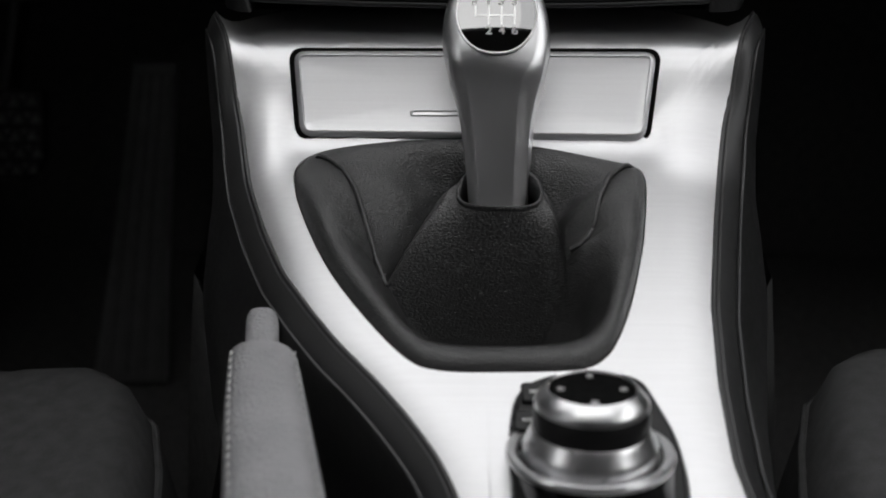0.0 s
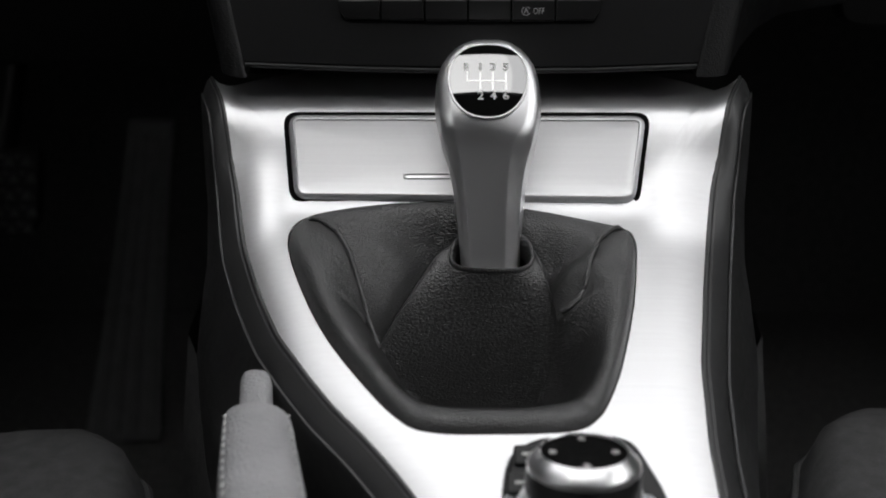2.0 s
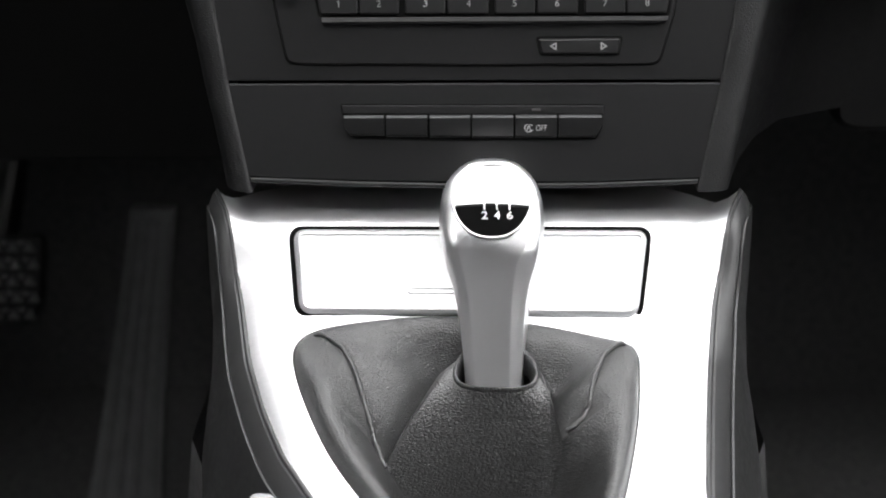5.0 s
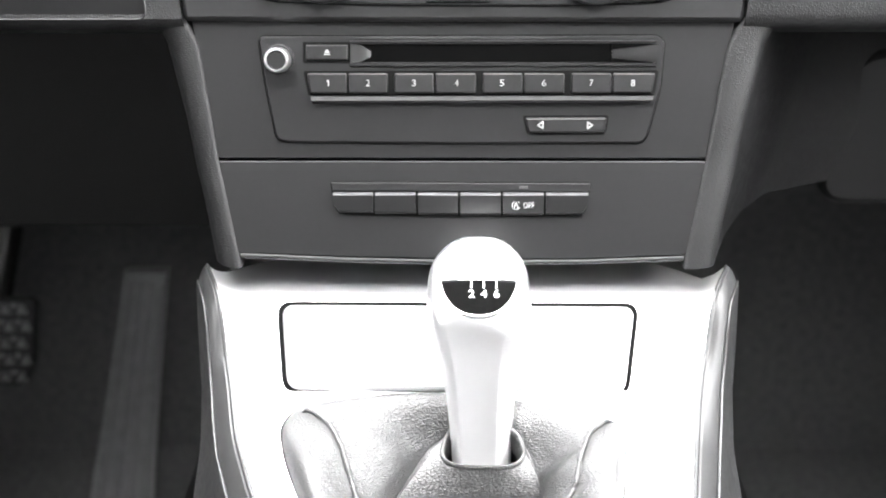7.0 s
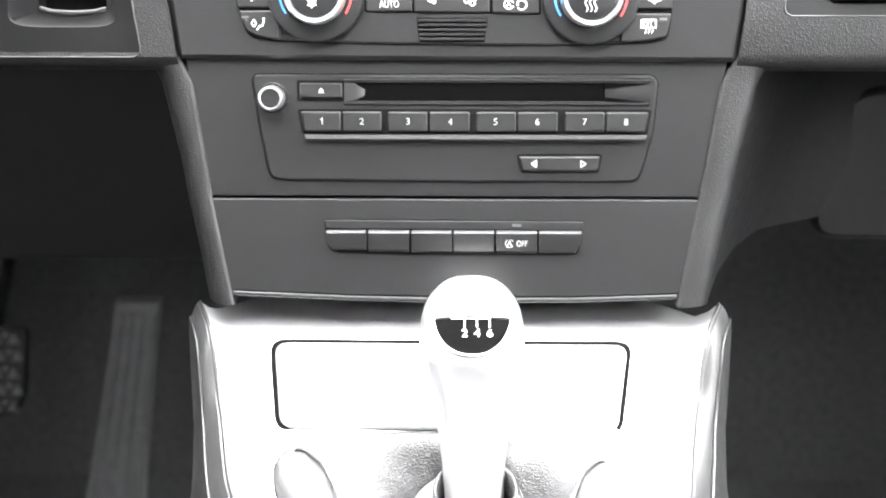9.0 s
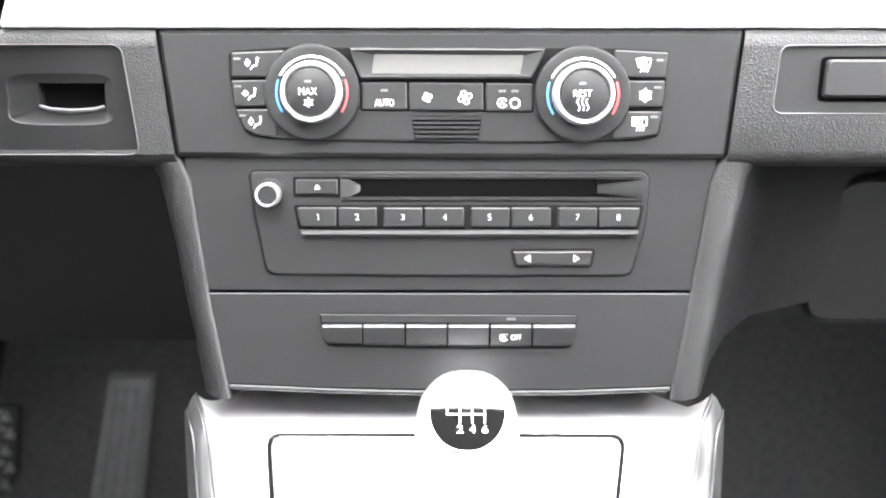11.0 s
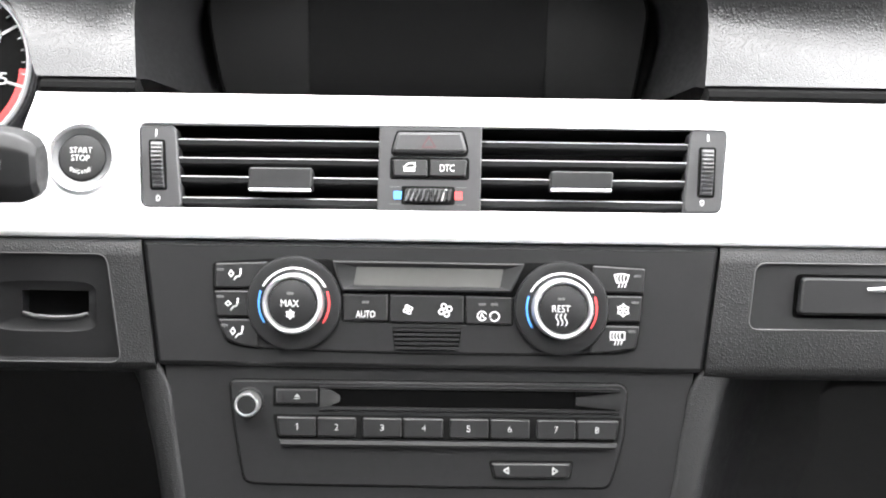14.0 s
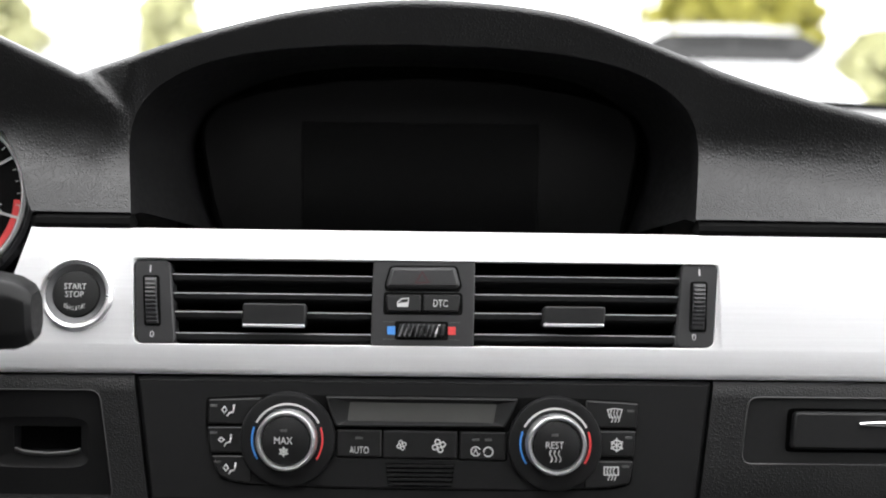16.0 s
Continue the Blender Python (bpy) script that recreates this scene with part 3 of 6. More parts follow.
def cheek(side):
    rows = []
    for z in np.linspace(0.8035, 0.918, 26):
        k = (z - 0.80) / 0.115
        yp = float(np.interp(z, [0.797, 0.809, 0.8525, 0.91, 0.92], [0.0232, 0.0265, 0.0392, 0.0523, 0.0545])) - 0.001
        edge = float(np.interp(z, [0.80, 0.809, 0.85, 0.905, 0.918], [0.1070, 0.1085, 0.1165, 0.1255, 0.1325] if side > 0 else [0.1015, 0.1033, 0.1118, 0.1200, 0.1265]))
        wide = float(np.interp(z, [0.80, 0.83, 0.87, 0.918], [0.0155, 0.0155, 0.0160, 0.0190] if side > 0 else [0.0135, 0.0130, 0.0138, 0.0180]))
        out = 0.75 + 0.35 * min(1.0, max(0.0, k)) if side > 0 else 0.12
        bow = 0.0 if side > 0 else 0.0012
        row = [(0.0, 0.010), (0.0001, 0.0012), (0.0007, 0.0002), (0.0020, -0.0004), (wide * 0.3, -0.0005 + 0.3 * bow), (wide * 0.5, 0.9 * bow), (wide * 0.7, 0.0008 + 1.8 * bow), (wide * 0.87, 0.0024 + 2.6 * bow), (wide, 0.0046 + 3.2 * bow), (wide + 0.0020 * out, 0.010 + 3 * bow),
               (wide + 0.006 * out, 0.020), (wide + 0.017 * out, 0.045), (wide + 0.036 * out, 0.078), (wide + 0.062 * out, 0.108), (wide + 0.115 * out, 0.130)]
        rows.append([(side * (edge + dx), yp + dy, z) for dx, dy in row])
    return loft(rows, closed=False, cap=False)


part("side_cheek", cheek(1), GRAIN, stack, "grained black side cheek", sharp=50)
part("side_cheek", cheek(-1), GRAIN, stack, "grained black side cheek", sharp=50)

# ---- centre console
console = thing("centre_console", Matrix.Identity(4), "black centre console with a brushed aluminium top", "console")
PROFILE = [(-0.75, 0.52), (-0.40, 0.627), (-0.13, 0.712), (-0.019, 0.747), (-0.012, 0.7492), (-0.0050, 0.7529), (0.0172, 0.7833), (0.0200, 0.7864), (0.0230, 0.7882), (0.030, 0.7893), (0.060, 0.7918), (0.08, 0.793)]
LEFT = [(-0.70, 0.02), (-0.32, 0.020), (-0.25, 0.012), (-0.205, 0.003), (-0.1814, -0.0047), (-0.1684, -0.0107), (-0.1568, -0.0183), (-0.1439, -0.0278), (-0.1303, -0.0392), (-0.1172, -0.0516), (-0.1012, -0.0637), (-0.0789, -0.0783), (-0.0534, -0.0899), (-0.0264, -0.0998), (0.0, -0.1062), (0.024, -0.1145), (0.036, -0.1205), (0.06, -0.1285)]
RIGHT = [(-0.70, 0.105), (-0.25, 0.105), (-0.185, 0.0992), (-0.1687, 0.0960), (-0.134, 0.0953), (-0.0956, 0.0976), (-0.05, 0.1050), (-0.0138, 0.1116), (0.0, 0.1145), (0.024, 0.1235), (0.036, 0.1297), (0.06, 0.1375)]


def ztop(y):
    return curve_at(PROFILE, y)


def zsheet(x, y):
    """Console top: the profile, with edges that roll down."""
    l, r = curve_at(LEFT, y), curve_at(RIGHT, y)
    e = min(x - l, r - x)
    ear = step((y - 0.008) / 0.030)
    roll = 0.0028 + (0.0027 if x - l < r - x else 0.0008) * step((y + 0.110) / 0.050)
    z, soft = ztop(y), step((abs(x) - 0.080) / 0.014) * (1 - step((y + 0.004) / 0.022))
    if soft > 0 and -0.05 < y < 0.05:
        z += (float(np.mean([ztop(y + d) for d in np.linspace(-0.023, 0.023, 11)])) - z) * soft
    return z + 0.0070 * ear * max(0.0, 1 - e / 0.013) ** 2 - roll * (1 - step((y - 0.006) / 0.022)) * max(0.0, 1 - e / 0.0175) ** 2


RIM = closed_spline([(-0.0775, -0.0185), (-0.071, -0.0135), (-0.0562, -0.0099), (-0.0329, -0.0072), (-0.0068, -0.0068), (0.0295, -0.0105), (0.0551, -0.0155), (0.0725, -0.0205), (0.0768, -0.028), (0.0764, -0.0400),
                     (0.0729, -0.0652), (0.0658, -0.0957), (0.0590, -0.1150), (0.0520, -0.1262), (0.0409, -0.1313), (0.0104, -0.1327), (-0.0114, -0.1321), (-0.0243, -0.1270),
                     (-0.0415, -0.1078), (-0.0598, -0.0810), (-0.0740, -0.0500), (-0.0798, -0.0289)], 6)
C0 = Vector((0.004, -0.066))


def outer_at(a):
    """The console's edge in a direction from the middle of the boot."""
    d = Vector((math.cos(a), math.sin(a)))
    lo, hi = 0.03, 0.7
    for _ in range(40):
        m = (lo + hi) / 2
        p = C0 + d * m
        inside = -0.62 < p.y < 0.0425 + 0.030 * max(0.0, 1 - (p.x / 0.120) ** 4) and curve_at(LEFT, p.y) < p.x < curve_at(RIGHT, p.y)
        lo, hi = (m, hi) if inside else (lo, m)
    return C0 + d * lo


corner = [math.atan2(y - C0.y, x - C0.x) for x, y in ((-0.1229, 0.0422), (0.1318, 0.0422), (0.02, -0.6195), (0.105, -0.6195))]
rim_a = np.unwrap([math.atan2(p[1] - C0.y, p[0] - C0.x) for p in RIM])
if rim_a[-1] < rim_a[0]:
    RIM = RIM[::-1]
    rim_a = np.unwrap([math.atan2(p[1] - C0.y, p[0] - C0.x) for p in RIM])
angles = sorted(set([round(-math.pi + 2 * math.pi * i / 260, 5) for i in range(260)] + [round(a, 5) for a in corner]))
rim_x = np.array([p[0] for p in RIM] * 3)
rim_y = np.array([p[1] for p in RIM] * 3)
rim_t = np.concatenate([rim_a - 2 * math.pi, rim_a, rim_a + 2 * math.pi])
inner_pts = [(float(np.interp(a, rim_t, rim_x)), float(np.interp(a, rim_t, rim_y))) for a in angles]
outer_pts = [outer_at(a) for a in angles]
rings = []
for f in [0, 0, 0.02, 0.08, 0.16, 0.25, 0.34, 0.43, 0.52, 0.61, 0.70, 0.78, 0.84, 0.88, 0.91, 0.935, 0.955, 0.97, 0.98, 0.99, 1.0]:
    pts = [(i[0] + (o[0] - i[0]) * f, i[1] + (o[1] - i[1]) * f) for i, o in zip(inner_pts, outer_pts)]
    rings.append([(x, y, zsheet(x, y)) for x, y in pts])
rings[0] = [(x, y, z - 0.012) for x, y, z in rings[0]]
part("aluminium_top", loft(rings, cap=False), ALU, console, "brushed aluminium console top", sharp=50)


def border(side):
    rows = []
    table = LEFT if side < 0 else RIGHT
    ys = np.concatenate([np.linspace(-0.62, -0.20, 12)[:-1], np.linspace(-0.20, 0.0425, 60)])
    for y in ys:
        x0 = curve_at(table, y)
        sl = (curve_at(table, y + 0.004) - curve_at(table, y - 0.004)) / 0.008
        nrm = Vector((side, -side * sl)).normalized()
        z = zsheet(x0, y)
        w = (0.0118 if side < 0 else 0.0130) * (0.55 + 0.45 * step((0.045 - y) / 0.06))
        row = []
        for d, h in ((-0.0008, -0.004), (-0.0006, 0.0002), (0.0004, 0.0008), (0.10 * w, 0.0006), (0.16 * w, -0.0006), (0.24 * w, -0.0004), (0.50 * w, -0.0030), (0.76 * w, -0.0072), (0.80 * w, -0.0080), (0.85 * w, -0.0066), (0.92 * w, -0.0068), (0.97 * w, -0.0092)):
            row.append((x0 + nrm.x * d, y + nrm.y * d, z + h))
        flare = (1.0 if side > 0 else 0.12 + 0.88 * step((y + 0.130) / 0.075)) * (0.1 + 0.9 * step((0.045 - y) / 0.075))
        for d, h in ((0.0012, -0.014), (0.0042, -0.022), (0.0085, -0.033), (0.0130, -0.047), (0.0165, -0.062), (0.0176, -0.085), (0.0180, -0.125)):
            row.append((x0 + nrm.x * (w + d * flare), y + nrm.y * w * 0.94, z + h))
        rows.append(row)
    return loft(rows, closed=False, cap=False)


for side in (-1, 1):
    part("side_border", border(side), SOFT, console, "soft black console border", sharp=40)
for side in (-1, 1):
    tab = LEFT if side < 0 else RIGHT
    rows = []
    for y in np.linspace(-0.62, 0.30, 40):
        x0 = curve_at(tab, min(y, 0.0425)) + side * 0.022
        if side < 0:
            x0 = min(x0, -0.112)
        z = ztop(min(y, 0.0)) - 0.105
        rows.append([(x0 + side * d, y, z + (0.38 - z) * f) for d, f in ((0.004, 0.0), (0.012, 0.2), (0.022, 0.5), (0.036, 0.8), (0.05, 1.0))])
    part("tunnel_side", loft(rows, closed=False, cap=False), TUNNEL, console, "grey carpeted tunnel side")

# storage tray lid
tray = thing("storage_tray", TRAY, "brushed aluminium storage tray lid with a thumb slot", "tray lid")
lid = [(-0.0790, 0.0005), (0.0788, -0.0012), (0.0848, 0.0405), (-0.0832, 0.0410)]
gap = [(-0.0812, -0.0012), (0.0808, -0.0026), (0.0872, 0.0425), (-0.0858, 0.0428)]
part("dark_gap", plate(rp(gap, 0.0075, 6), 0.0, 0.0009, 0.0003), DARK, tray)
lid_o = rp(lid, 0.0065, 6)
mid_l = Vector((0.0003, 0.0203))
lid_rings = [[(x, y, 0.0002) for x, y in lid_o], [(x, y, 0.0014) for x, y in lid_o], [(x, y, 0.0026) for x, y in inset(lid_o, 0.0007)], [(x, y, 0.0034) for x, y in inset(lid_o, 0.0024)]]
lid_in = inset(lid_o, 0.0030)
for f in np.linspace(1.0, 0.04, 25):
    lid_rings.append([(mid_l.x + (x - mid_l.x) * f, mid_l.y + (y - mid_l.y) * f, 0.0026 - 0.0008 * (mid_l.y + (y - mid_l.y) * f) / 0.041 + 0.0010 * ((y - mid_l.y) * f / 0.0203) ** 2) for x, y in lid_in])
part("lid", loft(lid_rings), ALU, tray, "brushed aluminium lid")
part("thumb_slot", ring(rp([(-0.0285, 0.0098), (0.0225, 0.0098), (0.0225, 0.0128), (-0.0285, 0.0128)], 0.0014, 4), rp([(-0.0270, 0.0107), (0.021, 0.0107), (0.021, 0.0119), (-0.0270, 0.0119)], 0.0006, 4), 0.0014, 0.0032, 0.0003), TRIM, tray)
slot_v, slot_f = plate(rp([(-0.0275, 0.0103), (0.0215, 0.0103), (0.0215, 0.0123), (-0.0275, 0.0123)], 0.0006, 4), 0.0014, 0.0032, 0.0001)
part("slot_floor", ([(x, y, z - 0.35 * (y - 0.0103)) for x, y, z in slot_v], slot_f), SATIN, tray, "bright slanted slot floor")

# gear boot
boot = thing("gear_lever_boot", Matrix.Identity(4), "black leather gear lever boot with stitched seams", "gear boot")
BASE = closed_spline([(0.0125, -0.020), (0.0325, -0.032), (0.0395, -0.054), (0.0405, -0.073), (0.0360, -0.095), (0.0240, -0.1160), (0.006, -0.1165), (-0.010, -0.111), (-0.0210, -0.094), (-0.0300, -0.078), (-0.0362, -0.062), (-0.0215, -0.040), (-0.004, -0.024)], 10)
COL = Vector((0.0122, -0.0395))


def resample(poly, centre):
    a = np.unwrap([math.atan2(p[1] - centre.y, p[0] - centre.x) for p in poly])
    if a[-1] < a[0]:
        poly = poly[::-1]
        a = np.unwrap([math.atan2(p[1] - centre.y, p[0] - centre.x) for p in poly])
    t = np.concatenate([a - 2 * math.pi, a, a + 2 * math.pi])
    xs, ys = np.array([p[0] for p in poly] * 3), np.array([p[1] for p in poly] * 3)
    return [(float(np.interp(u, t, xs)), float(np.interp(u, t, ys))) for u in np.linspace(-math.pi, math.pi, 241)[:-1]]


ro, rb = resample(RIM, C0), resample(BASE, Vector((0.008, -0.066)))
deep = [1.0 * max(0.0, -0.064 - y) for x, y in rb]
rb = [(x, y + d) for (x, y), d in zip(rb, deep)]


def collar_at(u, k=1.0):
    c, q = math.cos(u), math.sin(u)
    return (COL.x + 0.0186 * k * math.copysign(abs(c) ** 0.72, c) * (1 - 0.16 * max(0.0, q)), COL.y + (0.0150 if q > 0 else 0.0122) * k * math.copysign(abs(q) ** 0.72, q))


collar = [collar_at(u) for u in np.linspace(-math.pi, math.pi, 241)[:-1]]
grid = []


def valley(x):
    """How far the leather sinks between its rim and the cone."""
    return 1 - 0.50 * step((x - 0.015) / 0.025)


def fold(x, y):
    dent = 0.0105 * math.exp(-(((x - 0.041) / 0.010) ** 2 + ((y + 0.033) / 0.011) ** 2)) + 0.0080 * math.exp(-(((x + 0.018) / 0.018) ** 2 + ((y + 0.021) / 0.008) ** 2))
    crease = 0.0022 * math.sin(260 * (y + 0.55 * x)) * math.exp(-(((x - 0.050) / 0.014) ** 2 + ((y + 0.055) / 0.020) ** 2))
    return 0.0040 * noise.noise(Vector((x * 42, y * 42, 1.7))) + 0.0010 * noise.noise(Vector((x * 80, y * 80, 5.1))) - dent + crease


ROLL = [(0.0, -0.0012), (0.02, 0.0016), (0.06, 0.0050), (0.13, 0.0080), (0.22, 0.0088), (0.32, 0.0080), (0.43, 0.0062), (0.56, 0.0030), (0.70, -0.0025), (0.82, -0.0088), (0.92, -0.0160), (1.0, -0.0225)]
for i, f in enumerate([0.0] + [p[0] for p in ROLL]):
    row = []
    for (x0, y0), (x1, y1), dp in zip(ro, rb, deep):
        x, y = x0 + (x1 - x0) * f, y0 + (y1 - y0) * f
        if f == 0:
            x, y = x0 + (C0.x - x0) * 0.008, y0 + (C0.y - y0) * 0.008
        near = 1 + 1.15 * step((-0.090 - y0) / 0.035)
        h = -0.010 if i == 0 else float(np.interp(min(1.0, f * near), [p[0] for p in ROLL], [p[1] for p in ROLL]))
        z = ztop(min(y, -0.018)) + (y + 0.018 if y > -0.018 else 0) * 0.5
        z += (h * (1 - 0.75 * step((y + 0.055) / 0.035) - 0.45 * step((-0.105 - y) / 0.025)) if h > 0 else h * valley(x1)) - dp * step(f)
        row.append((x, y, z + (fold(x, y) * step((f - 0.3) / 0.4) if f > 0 else 0)))
    grid.append(row)
for f in (0.05, 0.1, 0.17, 0.25, 0.35, 0.45, 0.55, 0.65, 0.75, 0.84, 0.92, 0.97, 1.0):
    row = []
    for (x0, y0), (x1, y1), dp in zip(rb, collar, deep):
        x, y = x0 + (x1 - x0) * f, y0 + (y1 - y0) * f
        zb, zc = ztop(y0) - 0.0225 * valley(x0) - 1.0 * dp, 0.7412 + 0.15 * (y1 - COL.y) + 0.0035 * max(0.0, (y1 - COL.y) / 0.015)
        bulge = 0.0060 * math.sin(math.pi * f) + 0.0016 * math.sin(math.pi * f) * noise.noise(Vector((x * 60, y * 120, 3.3)))
        row.append((x, y, zb + (zc - zb) * f + bulge + fold(x, y) * (1 - f) * 0.9))
    grid.append(row)
part("leather_gaiter", loft(grid, cap=False), LEATHER, boot, sharp=80)
gv = np.array([p for row in grid for p in row])


def on_boot(x, y):
    i = np.argmin((gv[:, 0] - x) ** 2 + (gv[:, 1] - y) ** 2)
    return float(gv[i, 2])


def seam(pts):
    out = []
    for a, b in zip(pts, pts[1:]):
        for t in np.linspace(0, 1, 9)[:-1]:
            x, y = a[0] + (b[0] - a[0]) * t, a[1] + (b[1] - a[1]) * t
            out.append((x, y, on_boot(x, y)))
    zs = np.convolve(np.pad([p[2] for p in out], 4, mode="edge"), np.ones(9) / 9, "valid")
    return [(p[0], p[1], z + 0.0011) for p, z in zip(out, zs)]


SEAMS = ([(-0.0745, -0.0160), (-0.0657, -0.0192), (-0.0573, -0.0273), (-0.0505, -0.0409), (-0.0454, -0.0524), (-0.0405, -0.0645), (-0.0350, -0.0745)],
         [(0.0730, -0.0215), (0.0671, -0.0248), (0.0602, -0.0325), (0.0555, -0.0450), (0.0525, -0.0560), (0.0495, -0.0610), (0.0458, -0.0632), (0.0415, -0.0630)])
for s in SEAMS:
    line = seam(s)
    part("seam", tube(line, 0.0011, 8), LEATHER, boot, "raised leather seam")
    st = []
    for k in range(1, len(line) - 1, 2):
        a, b = Vector(line[k]), Vector(line[k + 1])
        o = Vector((0.0016 if s[0][0] < 0 else -0.0016, -0.0002, 0.0001))
        st.append(tube([a + o, (a + b) / 2 + o + Vector((0, 0, 0.0003)), a + (b - a) * 0.75 + o], 0.00028, 5))
    part("stitching", join(*st), THREAD, boot)
rows = []
for k, z in ((1.0, 0.7410), (1.018, 0.7417), (1.015, 0.7425), (0.985, 0.7432), (0.955, 0.7431), (0.925, 0.7422), (0.90, 0.7395), (0.89, 0.7330)):
    row = []
    for u in np.linspace(0, 2 * math.pi, 97)[:-1]:
        x, y = collar_at(u, k)
        row.append((x, y, z + 0.15 * (y - COL.y) + 0.0035 * max(0.0, (y - COL.y) / 0.015) + 0.0003 * math.sin(3 * u + 1)))
    rows.append(row)
part("collar", loft(rows, cap=False), LEATHER, boot, "thin folded leather collar", sharp=60)

# gear lever
KN = Matrix(((1, 0, 0, 0.0103), (0, 0.57, -0.82, -0.0095), (0, 0.82, 0.57, 0.8135), (0, 0, 0, 1)))
lever = thing("gear_lever", KN, "satin silver gear lever with a black shift pattern plate", "gear lever")
SEC = [(-0.092, 0.0120, -0.0200, -0.0390), (-0.0838, 0.0124, -0.0172, -0.0368), (-0.0757, 0.0129, -0.0147, -0.0350), (-0.0657, 0.0135, -0.0121, -0.0330), (-0.0556, 0.0144, -0.0094, -0.0312), (-0.0455, 0.0156, -0.0066, -0.0298), (-0.0375, 0.0172, -0.0043, -0.0285),
       (-0.0330, 0.0186, -0.0029, -0.028), (-0.0295, 0.0198, -0.0014, -0.0275), (-0.0262, 0.0208, 0.0002, -0.027), (-0.0235, 0.0216, 0.0014, -0.027), (-0.0205, 0.0224, 0.0021, -0.027), (-0.0153, 0.0234, 0.0022, -0.027), (-0.0083, 0.0238, 0.0018, -0.027), (0.0, 0.0231, 0.0009, -0.0265),
       (0.005, 0.0220, 0.0003, -0.0258), (0.009, 0.0206, -0.0002, -0.0250), (0.0125, 0.0182, -0.0007, -0.0245), (0.0158, 0.0150, -0.0014, -0.023), (0.0180, 0.0117, -0.0026, -0.021), (0.0195, 0.0082, -0.0046, -0.0185), (0.0203, 0.0043, -0.0075, -0.0165), (0.0205, 0.0012, -0.0105, -0.0145)]
rows = []
for v, a, wf, wb in SEC:
    k = step((-v - 0.018) / 0.012)
    ex = 2 / (3.6 + 0.2 * k)
    row = []
    for j in range(48):
        u = radians(90 * (j // 12) + (0, 10, 20, 27, 31, 32.6, 45, 57.4, 59, 63, 70, 80)[j % 12])
        c, s = math.cos(u), math.sin(u)
        ux, uz = math.copysign(abs(c) ** ex, c), math.copysign(abs(s) ** ex, s)
        nf = max(abs(c), abs(s), (abs(c) + abs(s)) / 1.62)
        ux, uz = ux + (c / nf - ux) * k, uz + (s / nf - uz) * k
        tx, tz, turn = a * ux, (wf - wb) / 2 * uz, 0.14 * k
        row.append((tx * math.cos(turn) - tz * math.sin(turn) + 0.0016 * max(0, -v) / 0.08, v, (wf + wb) / 2 + tx * math.sin(turn) + tz * math.cos(turn)))
    rows.append(row)
part("knob", loft(rows), SATIN, lever, "satin silver knob and stem", sharp=45)
lab = []
for k in range(56):
    u = 2 * math.pi * k / 56
    c, s = math.cos(u), math.sin(u)
    y = -0.0008 + (0.0163 if s > 0 else 0.0170) * math.copysign(abs(s) ** 0.9, s)
    lab.append((0.0170 * math.copysign(abs(c) ** 0.85, c) * (1 - 0.10 * max(0.0, -s)), y))


def dome_z(x, y):
    return 0.0028 - 0.0010 * ((y / 0.017) ** 2 + 0.9 * (x / 0.0157) ** 2) - 0.10 * y


rim_v, rim_f = ring(inset(lab, -0.0009), lab, -0.001, 0.0021, 0.0003)
part("pattern_rim", ([(x, y, z - 0.10 * y if z > 0 else z) for x, y, z in rim_v], rim_f), SATIN, lever)
dome = [[(x * k, y * k, -0.001 if k > 1 else dome_z(x * k, y * k)) for x, y in lab] for k in (1.001, 1.0, 0.93, 0.82, 0.68, 0.5, 0.3, 0.12, 0.02)]
plate_ob = part("pattern_plate", loft(dome), LENS, lever, "gloss black shift pattern plate")
for ch, x, y in (("R", -0.0092, 0.0050), ("1", -0.0034, 0.0050), ("3", 0.0021, 0.0050), ("5", 0.0077, 0.0050), ("2", -0.0032, -0.0083), ("4", 0.0023, -0.0083), ("6", 0.0079, -0.0083)):
    text(ch, plate_ob, LACQUER, x, y, 0.0015 if ch == "1" else 0.0027, 0.0036, dome_z(x, y) + 0.0001, bold=0.02)
lines = [stroke([(-0.0090, 0.0028), (-0.0090, -0.0016)], 0.0007, -0.0004, 0.0), *[stroke([(-0.0090 + 0.0034 * k, -0.0016), (-0.0056 + 0.0034 * k, -0.0016)], 0.0007, -0.0004, 0.0) for k in range(5)]]
lines += [stroke([(x, y), (x, y - 0.0021)], 0.0007, -0.0004, 0.0) for x in (-0.0033, 0.0022, 0.0078) for y in (0.0028, 0.0007, -0.0014, -0.0035)]
line_v, line_f = join(*lines)
part("pattern_lines", ([(x, y, z + dome_z(x, y) + 0.0002) for x, y, z in line_v], line_f), LACQUER, plate_ob)

# ---- centre air vent
vent = thing("centre_air_vent", VENT, "black twin air vent with chrome-edged slats and thumbwheels", "air vent")
